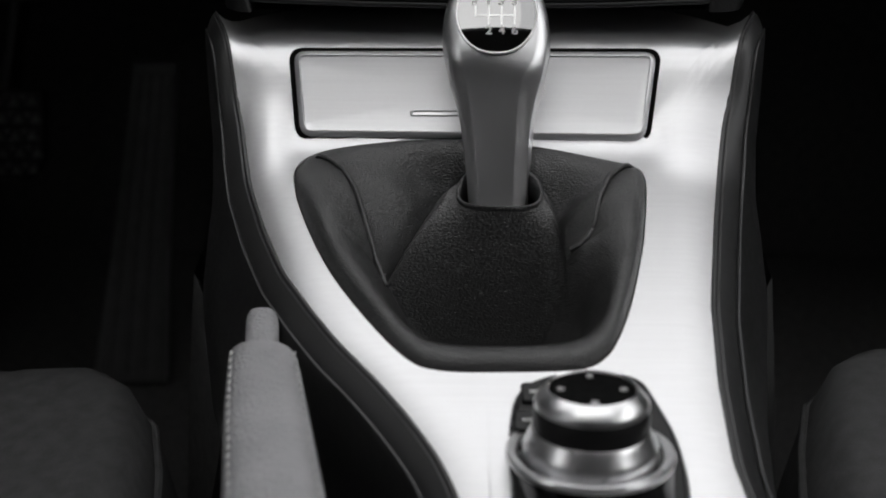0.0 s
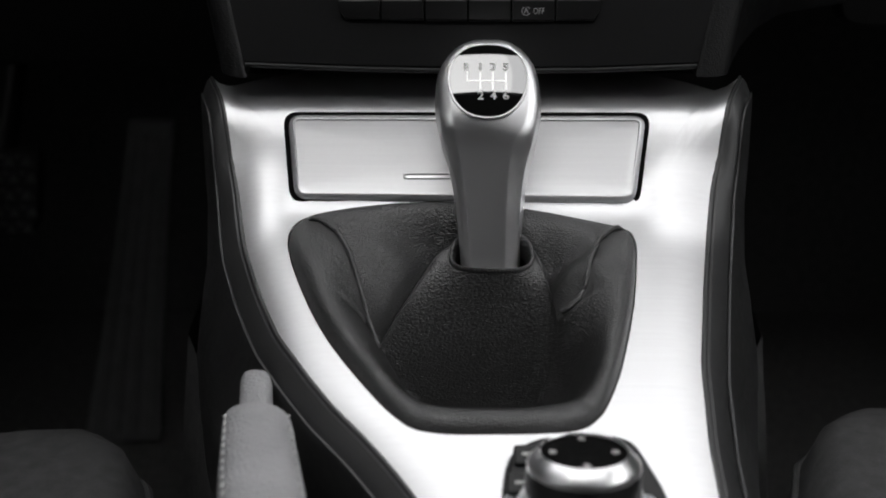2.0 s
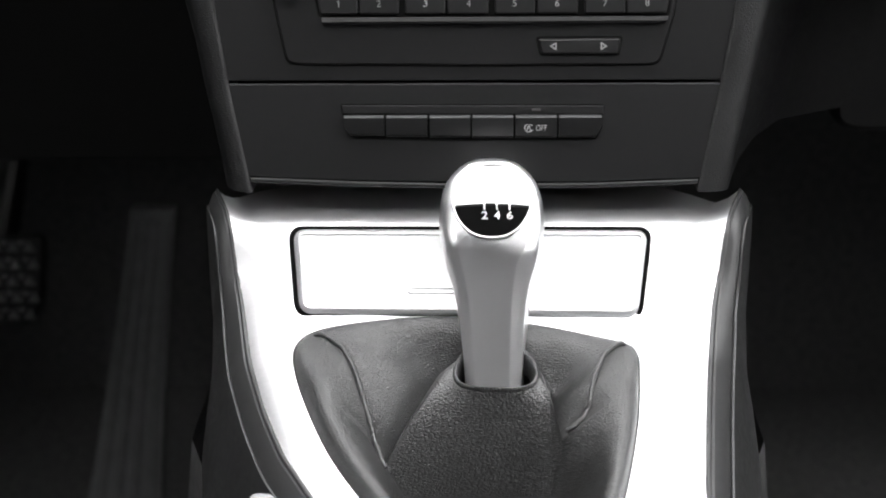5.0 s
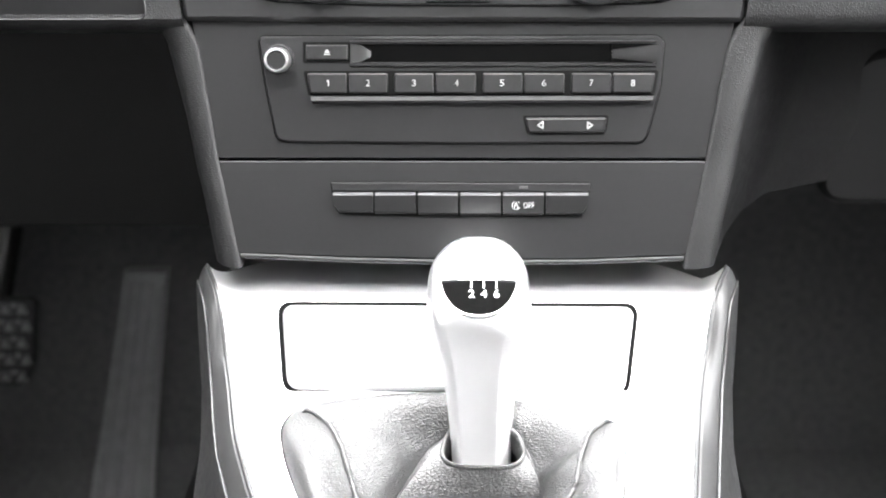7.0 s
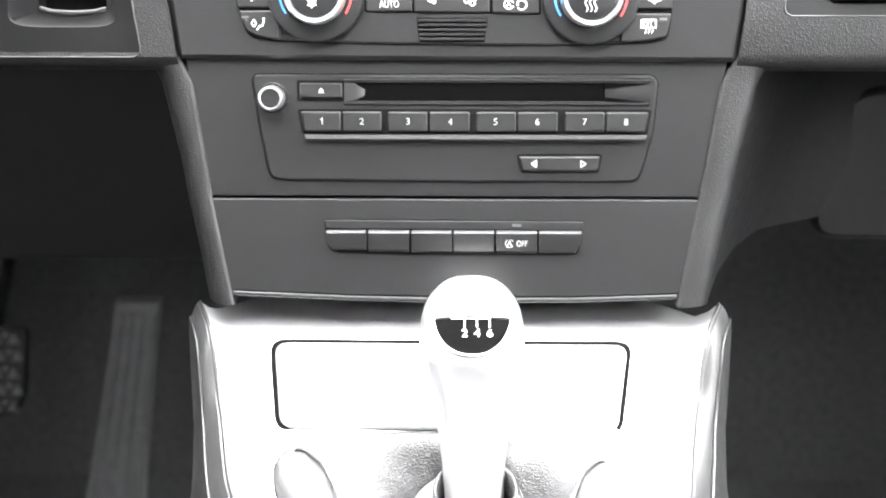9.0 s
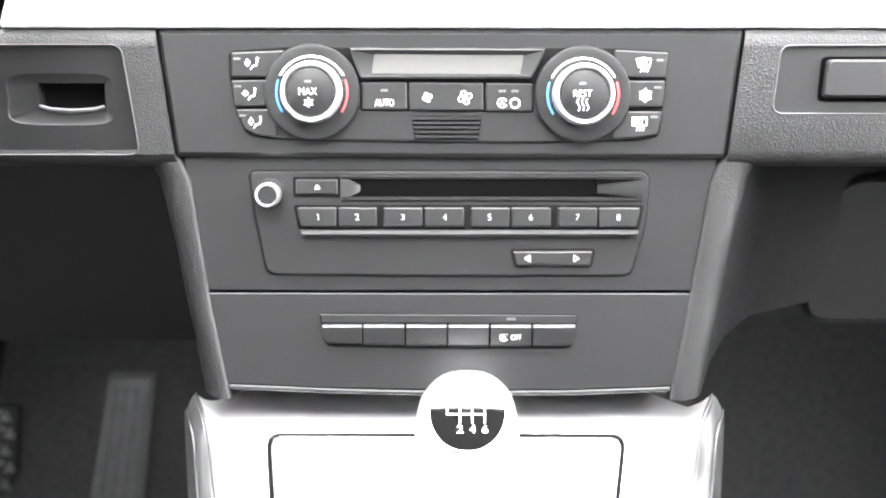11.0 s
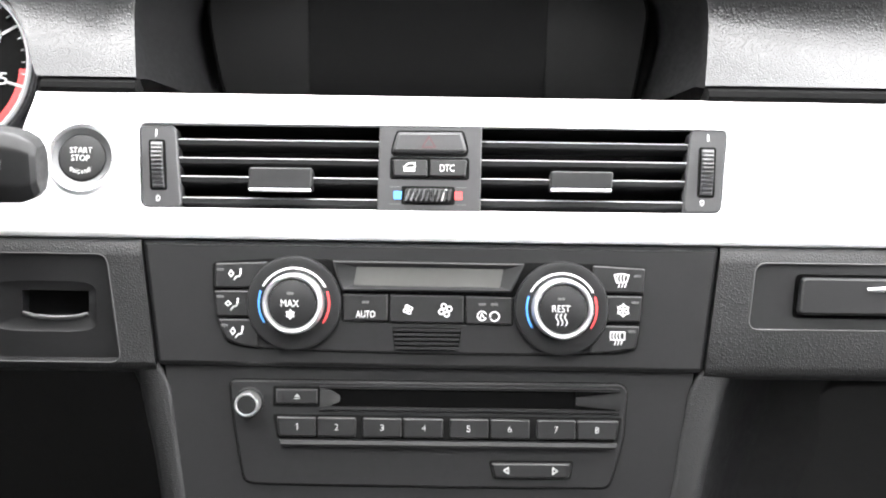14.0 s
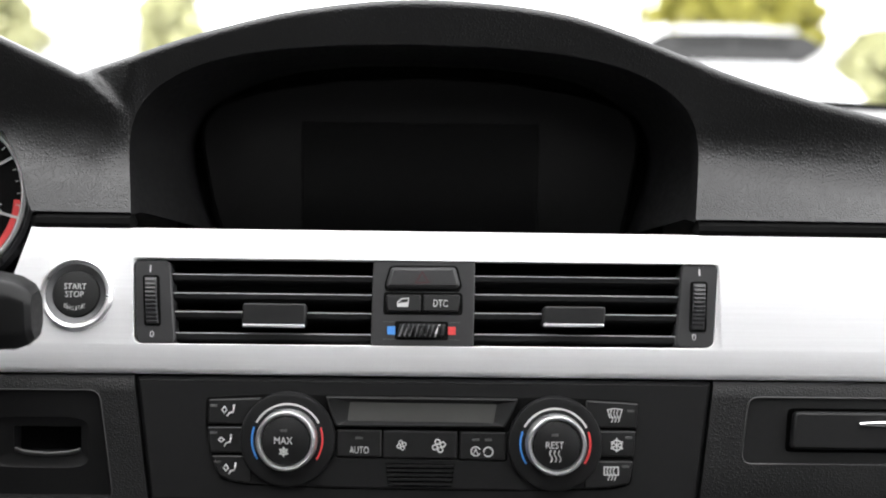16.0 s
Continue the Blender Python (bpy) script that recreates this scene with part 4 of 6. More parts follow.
for x0a, x0b, x1a, x1b in ((-0.1156, -0.1192, -0.0242, -0.0236), (0.0262, 0.0266, 0.1210, 0.1246)):
    for s in (0.0326, 0.0237, 0.0148, 0.0047):
        s = s + (0.0008 if x0a > 0 else 0)
        k = s / 0.0405
        xa, xb = x0a + (x0b - x0a) * k - 0.002, x1a + (x1b - x1a) * k + 0.002
        prof = [(s + 0.0008, -0.0034), (s + 0.0002, -0.0024), (s - 0.0020, -0.0028), (s - 0.0030, -0.0040), (s - 0.0052, -0.026), (s - 0.0026, -0.026)]
        sl = part("slat", loft([[(x, a, b) for a, b in prof] for x in (xa, xb)]), PANEL, vent, "dark grey slat")
        part("chrome_edge", loft([[(x, s + 0.00090, -0.0034), (x, s + 0.0006, -0.0022), (x, s + 0.0001, -0.0020), (x, s + 0.0002, -0.0030)] for x in (xa, xb)]), RIB, sl, "thin bright edge")
part("housing_floor", box(-0.134, -0.0040, -0.03, 0.1395, 0.0, -0.0035, 0.0004), DARK, vent)
part("housing_top", box(-0.134, 0.0402, -0.03, 0.1395, 0.0440, -0.004, 0.0004), DARK, vent)


def ribbed(x0, x1, s0, s1, ribs, lean=0.0, across=False):
    """A thumbwheel: a ribbed barrel that bulges out of the face."""
    rows, n = [], ribs * 6
    for i in range(n + 1):
        t = i / n
        a = -1.0 + 2.0 * t
        rr = 1.0 + (0.30 if (i % 6) in (1, 2, 3) else -0.25)
        h = 0.0032 * math.cos(a * 1.25) * rr + 0.0006
        if across:
            x = x0 + (x1 - x0) * t
            rows.append([(x, s0, h * 0.3), (x + lean, s0 + (s1 - s0) * 0.2, h), (x + lean * 2, s0 + (s1 - s0) * 0.8, h), (x + lean * 3, s1, h * 0.3)])
        else:
            s = s0 + (s1 - s0) * t
            sh = lean * t
            rows.append([(x0 + sh, s, h * 0.5), (x0 + sh + 0.0005, s, h), (x1 + sh - 0.0005, s, h), (x1 + sh, s, h * 0.5)])
    return loft(rows, closed=False, cap=False)


for sgn, pts, wx, i0 in ((-1, [(-0.1335, -0.0002), (-0.1150, -0.0002), (-0.1191, 0.0394), (-0.1365, 0.0392)], (-0.1288, -0.1232, -0.0018), ((-0.1282, 0.0353), (-0.1262, 0.0042))),
                         (1, [(0.1208, 0.0006), (0.1390, 0.0008), (0.1424, 0.0408), (0.1247, 0.0408)], (0.1286, 0.1345, 0.0012), ((0.1330, 0.0366), (0.1298, 0.0055)))):
    ep = part("end_panel", plate(rp(pts, 0.0034, 5), -0.012, 0.0004, 0.0008), VPANEL, vent, "dark grey end panel")
    part("wheel_slot", plate(rp([(wx[0] - 0.0012, 0.0080), (wx[1] + 0.0012, 0.0080), (wx[1] + 0.0012 + wx[2], 0.0322), (wx[0] - 0.0012 + wx[2], 0.0322)], 0.0016, 4), 0.0, 0.0007, 0.0002), DARK, ep)
    part("thumbwheel", ribbed(wx[0], wx[1], 0.0092, 0.0310, 11, wx[2]), WHEEL, ep, "ribbed black thumbwheel")
    part("lettering", stroke([(i0[0][0], i0[0][1] - 0.0014), (i0[0][0], i0[0][1] + 0.0014)], 0.0007, 0.0003, 0.0007), WHITE, ep)
    text("0", ep, WHITE, i0[1][0], i0[1][1], 0.0019, 0.0030, 0.0006)
mid = part("switch_panel", plate(rp([(-0.0234, -0.0004), (0.0254, -0.0002), (0.0258, 0.0408), (-0.0229, 0.0404)], 0.0006, 2), -0.014, 0.0006, 0.0006), VPANEL, vent, "dark grey switch panel")
part("hazard_gap", plate(rp([(-0.0163, 0.0256), (0.0184, 0.0258), (0.0196, 0.0284), (0.0172, 0.0384), (-0.0149, 0.0380), (-0.0175, 0.0280)], 0.002, 4), 0.0, 0.0009, 0.0002), DARK, mid)
hz = part("hazard_button", plate(rp([(-0.0155, 0.0270), (0.0172, 0.0272), (0.0186, 0.0288), (0.0164, 0.0375), (-0.0141, 0.0371), (-0.0166, 0.0284)], 0.0018, 4), 0.0005, 0.0032, 0.0016), VPANEL, mid, "unlit hazard light button")
part("hazard_triangle", join(*[stroke([a, b], 0.0008, 0.0031, 0.00335) for a, b in (((-0.0024, 0.0297), (0.0036, 0.0298)), ((0.0036, 0.0298), (0.0006, 0.0348)), ((0.0006, 0.0348), (-0.0024, 0.0297)))]), DULLRED, hz)
part("button_gap", plate(rect(-0.0176, 0.0147, 0.0199, 0.0254, 0.0018), 0.0, 0.0009, 0.0002), DARK, mid)
b1 = part("button", plate(rp([(-0.0158, 0.0159), (0.0001, 0.0160), (0.0001, 0.0241), (-0.0166, 0.0239)], 0.0011, 4), 0.0005, 0.0024, 0.0007), BUTTON, mid, "window lock button")
b2 = part("button", plate(rp([(0.0011, 0.0160), (0.0179, 0.0161), (0.0188, 0.0243), (0.0011, 0.0241)], 0.0011, 4), 0.0005, 0.0024, 0.0007), BUTTON, mid, "traction button")
part("icon", join(flat([(-0.0111, 0.0182), (-0.0058, 0.0182), (-0.0058, 0.0205), (-0.0111, 0.0200)], 0.0023, 0.00255),
                  stroke([(-0.0109, 0.0204), (-0.0089, 0.0221), (-0.0058, 0.0223), (-0.0058, 0.0204)], 0.0006, 0.0023, 0.00255)), WHITE, b1)
text("DTC", b2, WHITE, 0.0094, 0.0201, 0.0068, 0.0034, 0.00245)
part("wheel_slot", plate(rect(-0.0120, 0.0028, 0.0132, 0.0116, 0.0012), 0.0, 0.0008, 0.0002), DARK, mid)
tw = part("temperature_wheel", ribbed(-0.0112, 0.0108, 0.0038, 0.0106, 12, 0.0005, True), BUTTON, mid, "black temperature thumbwheel")
for k in range(8):
    x = -0.0098 + 0.0024 * k
    h = 0.0036 * math.cos((x + 0.0014) / 0.0112 * 1.2) + 0.0006
    part("rib", loft([[(x - 0.0006, 0.0044, h * 0.8), (x, 0.0042, h), (x + 0.0005, 0.0044, h * 0.8)], [(x + 0.0004, 0.0070, h * 0.95), (x + 0.0010, 0.0070, h * 1.15), (x + 0.0015, 0.0070, h * 0.95)], [(x + 0.0014, 0.0098, h * 0.8), (x + 0.0020, 0.0100, h), (x + 0.0025, 0.0098, h * 0.8)]]), RIB if k < 7 else PRINT, tw, "slanted metal rib" if k < 7 else "white marker rib")
for xa, xb in ((-0.0175, -0.0126), (0.0138, 0.0186)):
    for y in (0.0112, 0.0030):
        part("scale_line", stroke([(xa, y), (xb, y)], 0.0003, 0.0005, 0.0008), DIM, mid)
part("cold_mark", plate(rect(-0.0157, 0.0052, -0.0119, 0.0091, 0.0003, 2), 0.0004, 0.0009, 0.0001), BLUE, mid, "blue square")
part("warm_mark", plate(rect(0.0131, 0.0053, 0.0167, 0.0092, 0.0003, 2), 0.0004, 0.0009, 0.0001), RED, mid, "red square")
for x0, x1, s0, s1 in ((-0.0840, -0.0540, 0.0088, 0.0190), (0.0576, 0.0872, 0.0106, 0.0192)):
    tab_v, tab_f = plate(rp([(x0, s0), (x1, s0 + 0.0003), (x1 + 0.0003, s1), (x0 + 0.0006, s1)], 0.0014, 4), -0.008, 0.0036, 0.0008)
    tb = part("vane_tab", ([(x, y, z - (-0.12 * (y - s0) if z > -0.004 else 0)) for x, y, z in tab_v], tab_f), TAB, vent, "dark grey sliding vane tab")
    part("tab_lip", box(x0 + 0.0004, s0 - 0.0009, 0.0006, x1 - 0.0004, s0 + 0.0006, 0.0038, 0.0005), SATIN, tb, "bright lower lip")
    part("tab_lip", box(x0 + 0.0006, s0 + 0.0011, 0.0006, x1 - 0.0006, s0 + 0.0018, 0.0034, 0.0003), SATIN, tb, "bright lower lip")

# ---- start button
start = thing("start_button", VENT @ Matrix.Translation((-0.1620, 0.0226, 0.0008)), "round black engine start button in a chrome ring", "start button")
part("chrome_ring", lathe([(0.0120, -0.004), (0.0120, 0.0006), (0.0128, 0.0016), (0.0145, 0.0030), (0.0160, 0.0032), (0.0171, 0.0022), (0.0174, 0.0), (0.0174, -0.004)], 64), POLISH, start, "bright bezel ring")
part("inner_ring", lathe([(0.0105, -0.003), (0.0105, 0.0008), (0.0125, 0.0022), (0.0141, 0.0032), (0.0141, -0.003)], 64), EDGE, start, "grey inner ring")
cap_ob = part("button_cap", lathe([(0.0112, -0.003), (0.0112, 0.0012), (0.0106, 0.0020), (0.0085, 0.0023), (0.004, 0.0024), (0.0, 0.0024)], 64), BUTTON, start, "domed black cap")
text("START", cap_ob, WHITE, -0.0004, 0.0034, 0.0104, 0.0028, 0.0026)
text("STOP", cap_ob, WHITE, -0.0006, -0.0003, 0.0086, 0.0028, 0.0026)
for i, ch in enumerate("ENGINE"):
    a = radians(-90 - 34 + 13.6 * i)
    text(ch, cap_ob, WHITE, -0.0004 + 0.0074 * math.cos(a), 0.0004 + 0.0074 * math.sin(a), 0.0005 if ch == "I" else 0.0014, 0.0019, 0.0024)

# ---- climate control unit
clim = thing("climate_control_unit", CLIM, "black climate control unit with two silver-ringed rotary knobs", "climate control")
unit = [(-0.0931, 0.0108), (-0.0820, 0.0086), (-0.04, 0.0072), (0.0, 0.0068), (0.045, 0.0066), (0.0905, 0.0078), (0.1002, 0.0098), (0.1040, 0.0492), (0.0785, 0.0506), (0.0, 0.0510), (-0.0756, 0.0510), (-0.1004, 0.0494), (-0.1001, 0.036)]
part("unit_gap", plate(rp(unit, 0.003, 4), -0.001, 0.0005, 0.0002), DARK, clim)
part("unit_body", plate(rp([(-0.0822, 0.0094), (-0.04, 0.0079), (0.0, 0.0075), (0.045, 0.0073), (0.0845, 0.0086), (0.0845, 0.0345), (0.0412, 0.0345), (0.0412, 0.0212), (-0.0389, 0.0218), (-0.0389, 0.0345), (-0.082, 0.0345)], 0.0012, 3), 0.0, 0.0012, 0.0006), PANEL, clim)


def button(name, pts, label="", h=0.0024, parent=None, r=0.0012, mat=None):
    return part(name, plate(rp(pts, r, 4), 0.0, h, 0.0007), mat or BUTTON, parent or clim, label)


def lamp(parent, x, y, z=0.0024, w=0.0034):
    part("lamp", plate(rect(x - w / 2, y - 0.0006, x + w / 2, y + 0.0006, 0.0003, 2), z - 0.0002, z + 0.0002, 0.0001), DIM, parent, "unlit lamp")


def wavy(x, y, h, n=12):
    return [(x + 0.00055 * math.sin(i / n * 2 * math.pi), y + h * (i / n - 0.5)) for i in range(n + 1)]


Z0, Z1 = 0.0023, 0.00265
left_b = ([(-0.0990, 0.0372), (-0.0780, 0.0372), (-0.0740, 0.0496), (-0.0989, 0.0486)], [(-0.0980, 0.0237), (-0.0780, 0.0237), (-0.0780, 0.0361), (-0.0992, 0.0358)], [(-0.0936, 0.0132), (-0.0880, 0.0106), (-0.0780, 0.0094), (-0.0780, 0.0226), (-0.0972, 0.0225)])
for k, (pts, ic, le) in enumerate(zip(left_b, ((-0.0892, 0.0433), (-0.0904, 0.0293), (-0.0880, 0.0163)), ((-0.0964, 0.0456), (-0.0962, 0.0329), (-0.0942, 0.0194)))):
    b = button("button", pts, "air flow button")
    lamp(b, *le)
    x, y = ic
    ico = lambda pts: [(x + 0.8 * (px - x), y + 0.8 * (py - y)) for px, py in pts]
    dia = [(x - 0.0040, y + 0.0006), (x - 0.0026, y - 0.0014), (x - 0.0012, y + 0.0006), (x - 0.0026, y + 0.0026)]
    if k == 1:
        dia = [(x - 0.0044, y + 0.0006), (x - 0.0026, y - 0.0008), (x - 0.0010, y + 0.0006), (x - 0.0026, y + 0.0020)]
    part("icon", join(stroke(ico(dia + dia[:1]), 0.0006, Z0, Z1), stroke(ico([(x + 0.0030, y + 0.0018), (x + 0.0024, y - 0.0008), (x + 0.0004, y - 0.0012), (x - 0.0008, y - 0.0030)]), 0.0008, Z0, Z1), flat(circle(x + 0.0024, y + 0.0025, 0.0006, 10), Z0, Z1)), WHITE, b)
right_b = ([(0.0780, 0.0372), (0.1025, 0.0370), (0.1033, 0.0487), (0.0787, 0.0499)], [(0.0780, 0.0235), (0.1012, 0.0236), (0.1022, 0.0357), (0.0780, 0.0357)], [(0.0780, 0.0086), (0.0900, 0.0092), (0.0992, 0.0110), (0.1011, 0.0216), (0.0780, 0.0216)])
rb_obs = []
for pts, le in zip(right_b, ((0.0996, 0.0451), (0.0987, 0.0326), (0.0973, 0.0190))):
    b = button("button", pts, "demist and cooling button")
    lamp(b, *le)
    rb_obs.append(b)
x, y = 0.0921, 0.0432
part("icon", join(stroke([(x - 0.0034, y + 0.0024), (x, y + 0.0030), (x + 0.0034, y + 0.0024), (x + 0.0024, y - 0.0012), (x - 0.0024, y - 0.0012), (x - 0.0034, y + 0.0024)], 0.00055, Z0, Z1),
                  *[stroke(wavy(x + d, y - 0.0006, 0.0056), 0.0005, Z0, Z1) for d in (-0.0015, 0, 0.0015)]), WHITE, rb_obs[0])
x, y = 0.0931, 0.0290
part("icon", join(*[stroke([(x - 0.0031 * math.cos(a), y - 0.0031 * math.sin(a)), (x + 0.0031 * math.cos(a), y + 0.0031 * math.sin(a))], 0.00055, Z0, Z1) for a in (radians(30), radians(90), radians(150))],
                  *[stroke([(x + 0.0026 * math.cos(a), y + 0.0026 * math.sin(a)), (x + 0.0026 * math.cos(a + 1.047), y + 0.0026 * math.sin(a + 1.047))], 0.0006, Z0, Z1) for a in (radians(30 + 60 * i) for i in range(6))]), WHITE, rb_obs[1])
x, y = 0.0906, 0.0163
part("icon", join(stroke([(x - 0.0033, y + 0.0024), (x + 0.0033, y + 0.0024), (x + 0.0033, y - 0.0012), (x - 0.0033, y - 0.0012), (x - 0.0033, y + 0.0024)], 0.0006, Z0, Z1),
                  *[stroke(wavy(x + d, y - 0.0008, 0.0056), 0.0005, Z0, Z1) for d in (-0.0015, 0, 0.0015)]), WHITE, rb_obs[2])

# display with its sloping hood
hood_o = rp([(-0.0392, 0.0366), (0.0402, 0.0368), (0.0466, 0.0503), (-0.0440, 0.0506)], 0.0010, 3)
hood_i = rp([(-0.0338, 0.0391), (0.0351, 0.0388), (0.0366, 0.0476), (-0.0326, 0.0479)], 0.0008, 3)
part("display_frame", loft([[(x, y, 0.0) for x, y in hood_o], [(x, y, 0.0032) for x, y in hood_o], [(x, y, 0.0035) for x, y in inset(hood_o, 0.0008)], [(x, y, 0.0010) for x, y in hood_i], [(x, y, 0.0003) for x, y in hood_i]], cap=False), PANEL, clim, "sloping display frame")
part("display", plate(inset(hood_i, -0.0004), 0.0, 0.0009, 0.0002), DISPLAY, clim, "switched-off grey display")
b = button("button", [(-0.0388, 0.0222), (-0.0175, 0.0222), (-0.0175, 0.0350), (-0.0388, 0.0350)], "automatic mode button")
text("AUTO", b, WHITE, -0.0280, 0.0256, 0.0090, 0.0033, 0.00245)
lamp(b, -0.0281, 0.0312)
b = button("button", [(-0.0168, 0.0220), (0.0181, 0.0218), (0.0181, 0.0347), (-0.0168, 0.0350)], "fan speed rocker")


def fan(x, y, r):
    out = []
    for a in (20, 110, 200, 290):
        c, q = math.cos(radians(a)), math.sin(radians(a))
        out.append(band(x + c * r * 0.58, y + q * r * 0.58, r * 0.24, r * 0.44, 0, 359, Z0, Z1, 14))
    return join(*out)


part("icon", fan(-0.0081, 0.0280, 0.0024), WHITE, b)
part("icon", fan(0.0094, 0.0279, 0.0034), WHITE, b)
b = button("button", [(0.0190, 0.0216), (0.0410, 0.0213), (0.0410, 0.0344), (0.0190, 0.0347)], "air recirculation button")
lamp(b, 0.0267, 0.0309)
lamp(b, 0.0325, 0.0309)
part("icon", join(band(0.0267, 0.0255, 0.0018, 0.0024, 20, 340, Z0, Z1, 20), stroke([(0.0258, 0.0245), (0.0267, 0.0266), (0.0276, 0.0245)], 0.0005, Z0, Z1)), WHITE, b)
part("icon", join(band(0.0326, 0.0253, 0.0018, 0.0025, -150, 170, Z0, Z1, 20), flat([(0.0300, 0.0256), (0.0312, 0.0256), (0.0306, 0.0246)], Z0, Z1)), WHITE, b)
for k in range(5):
    y = 0.0182 - 0.0021 * k
    half = 0.0160 - 0.0003 * k
    part("grille_bar", loft([[(sx, y + 0.0008, 0.0012), (sx, y + 0.0006, 0.0024), (sx, y - 0.0004, 0.0024), (sx, y - 0.0006, 0.0012)] for sx in (0.0008 - half, 0.0008 + half)]), PANEL, clim, "thin sensor grille bar")
# shade between the grille bars, put into a flat plate's colour
part("grille_back", plate(rp([(-0.0140, 0.0086), (0.0155, 0.0086), (0.0172, 0.0193), (-0.0156, 0.0195)], 0.0005, 2), 0.0011, 0.00145, 0.0001), DEEP_SHADE, clim)
for cx, cy, word, wid in ((-0.0615, 0.0304, "MAX", 0.0084), (0.0640, 0.0295, "REST", 0.0084)):
    col = part("knob_collar", lathe([(0.0222, -0.001), (0.0222, 0.0034), (0.0217, 0.0042), (0.0205, 0.0045), (0.0160, 0.0040), (0.0150, 0.0036), (0.0, 0.0036)], 72, cx, cy), PANEL, clim, "black round collar")
    part("white_arc", band(cx, cy, 0.0160, 0.0169, 28, 152, 0.0038, 0.0044, 30), WHITE, col)
    part("blue_arc", band(cx, cy, 0.0160, 0.0169, 160, 214, 0.0038, 0.0044, 20), BLUE, col)
    part("red_arc", band(cx, cy, 0.0160, 0.0169, -34, 20, 0.0038, 0.0044, 20), RED, col)
    kb = part("rotary_knob", lathe([(0.0143, 0.0034), (0.0141, 0.0100), (0.0138, 0.0114), (0.0131, 0.0122), (0.0121, 0.0120), (0.0115, 0.0110), (0.0114, 0.0090)], 72, cx, cy), SATIN, clim, "satin silver knob ring")
    cp = part("knob_cap", lathe([(0.0114, 0.0090), (0.0112, 0.0108), (0.0104, 0.0113), (0.0, 0.0115)], 64, cx, cy), PANEL, kb, "black push cap")
    text(word, cp, WHITE, cx - 0.001, cy + 0.0003, wid, 0.0032, 0.0118)
    part("lamp", plate(rect(cx - 0.0026, cy + 0.0042, cx + 0.0006, cy + 0.0054, 0.0003, 2), 0.0112, 0.0116, 0.0001), DIM, cp)
    x, y = cx - 0.0008, cy - 0.0048
    if word == "MAX":
        part("icon", join(*[stroke([(x - 0.0021 * math.cos(a), y - 0.0021 * math.sin(a)), (x + 0.0021 * math.cos(a), y + 0.0021 * math.sin(a))], 0.0006, 0.0113, 0.0117) for a in (radians(30), radians(90), radians(150))],
                          *[stroke([(x + 0.0016 * math.cos(a), y + 0.0016 * math.sin(a)), (x + 0.0016 * math.cos(a + 1.047), y + 0.0016 * math.sin(a + 1.047))], 0.0005, 0.0113, 0.0117) for a in (radians(30 + 60 * i) for i in range(6))]), WHITE, cp)
    else:
        part("icon", join(*[stroke(wavy(x + d, y, 0.0052), 0.0006, 0.0113, 0.0117) for d in (-0.0020, 0, 0.0020)]), WHITE, cp)

# ---- disc player
cd = thing("disc_player", DISC, "black disc player panel with eight numbered buttons", "disc player")
face = rp([(-0.0855, 0.0092), (-0.0779, 0.0082), (0.0, 0.0076), (0.0870, 0.0079), (0.0900, 0.0100), (0.0958, 0.0322), (0.0975, 0.0555), (0.0945, 0.0586), (-0.0915, 0.0584), (-0.0932, 0.0560), (-0.0903, 0.0347)], 0.0035, 5)
part("face_gap", plate(inset(face, -0.0006), -0.001, 0.0004, 0.0002), DARK, cd)
part("faceplate", plate(face, 0.0, 0.0016, 0.0008), PANEL, cd)
part("volume_ring", lathe([(0.0072, 0.0015), (0.0072, 0.0022), (0.0066, 0.0024), (0.0064, 0.0016)], 48, -0.0836, 0.0477), PANEL, cd, "dark knob recess")
vk = part("volume_knob", lathe([(0.0060, 0.0015), (0.0060, 0.0088), (0.0058, 0.0100), (0.0053, 0.0107), (0.0048, 0.0108), (0.0045, 0.0104), (0.0044, 0.0090)], 48, -0.0836, 0.0474), POLISH, cd, "satin silver volume knob")
part("knob_cap", lathe([(0.0045, 0.0090), (0.00445, 0.0101), (0.0041, 0.0104), (0.0, 0.0104)], 40, -0.0836, 0.0474), PANEL, vk, "dark knob centre")
part("eject_gap", plate(rect(-0.0722, 0.0458, -0.0496, 0.0558, 0.0010), 0.0012, 0.00175, 0.0001), DARK, cd)
ej = part("eject_button", plate(rect(-0.0708, 0.0472, -0.0508, 0.0545, 0.0009), 0.0012, 0.0030, 0.0007), BUTTON, cd, "black eject button")
part("icon", join(flat([(-0.0620, 0.0506), (-0.0592, 0.0506), (-0.0606, 0.0524)], 0.0029, 0.0032), flat([(-0.0620, 0.0497), (-0.0592, 0.0497), (-0.0592, 0.0502), (-0.0620, 0.0502)], 0.0029, 0.0032)), FAINT, ej)
part("slot_end", loft([[(-0.0497, 0.0550, 0.0015), (-0.0497, 0.0550, 0.0028), (-0.0497, 0.0458, 0.0028), (-0.0497, 0.0458, 0.0015)], [(-0.045, 0.0544, 0.0015), (-0.045, 0.0542, 0.0026), (-0.045, 0.0464, 0.0026), (-0.045, 0.0462, 0.0015)], [(-0.0400, 0.0520, 0.0015), (-0.0402, 0.0515, 0.0017), (-0.0402, 0.0490, 0.0017), (-0.0400, 0.0486, 0.0015)]]), SMOKED, cd, "polished slot end")
# slot depth is painted black on the solid faceplate
part("disc_slot", flat([(-0.0497, 0.0458), (0.0728, 0.0462), (0.0728, 0.0548), (-0.0497, 0.0556)], 0.0010, 0.00168), DEEP_SHADE, cd, "disc slot painted black on the flat face")
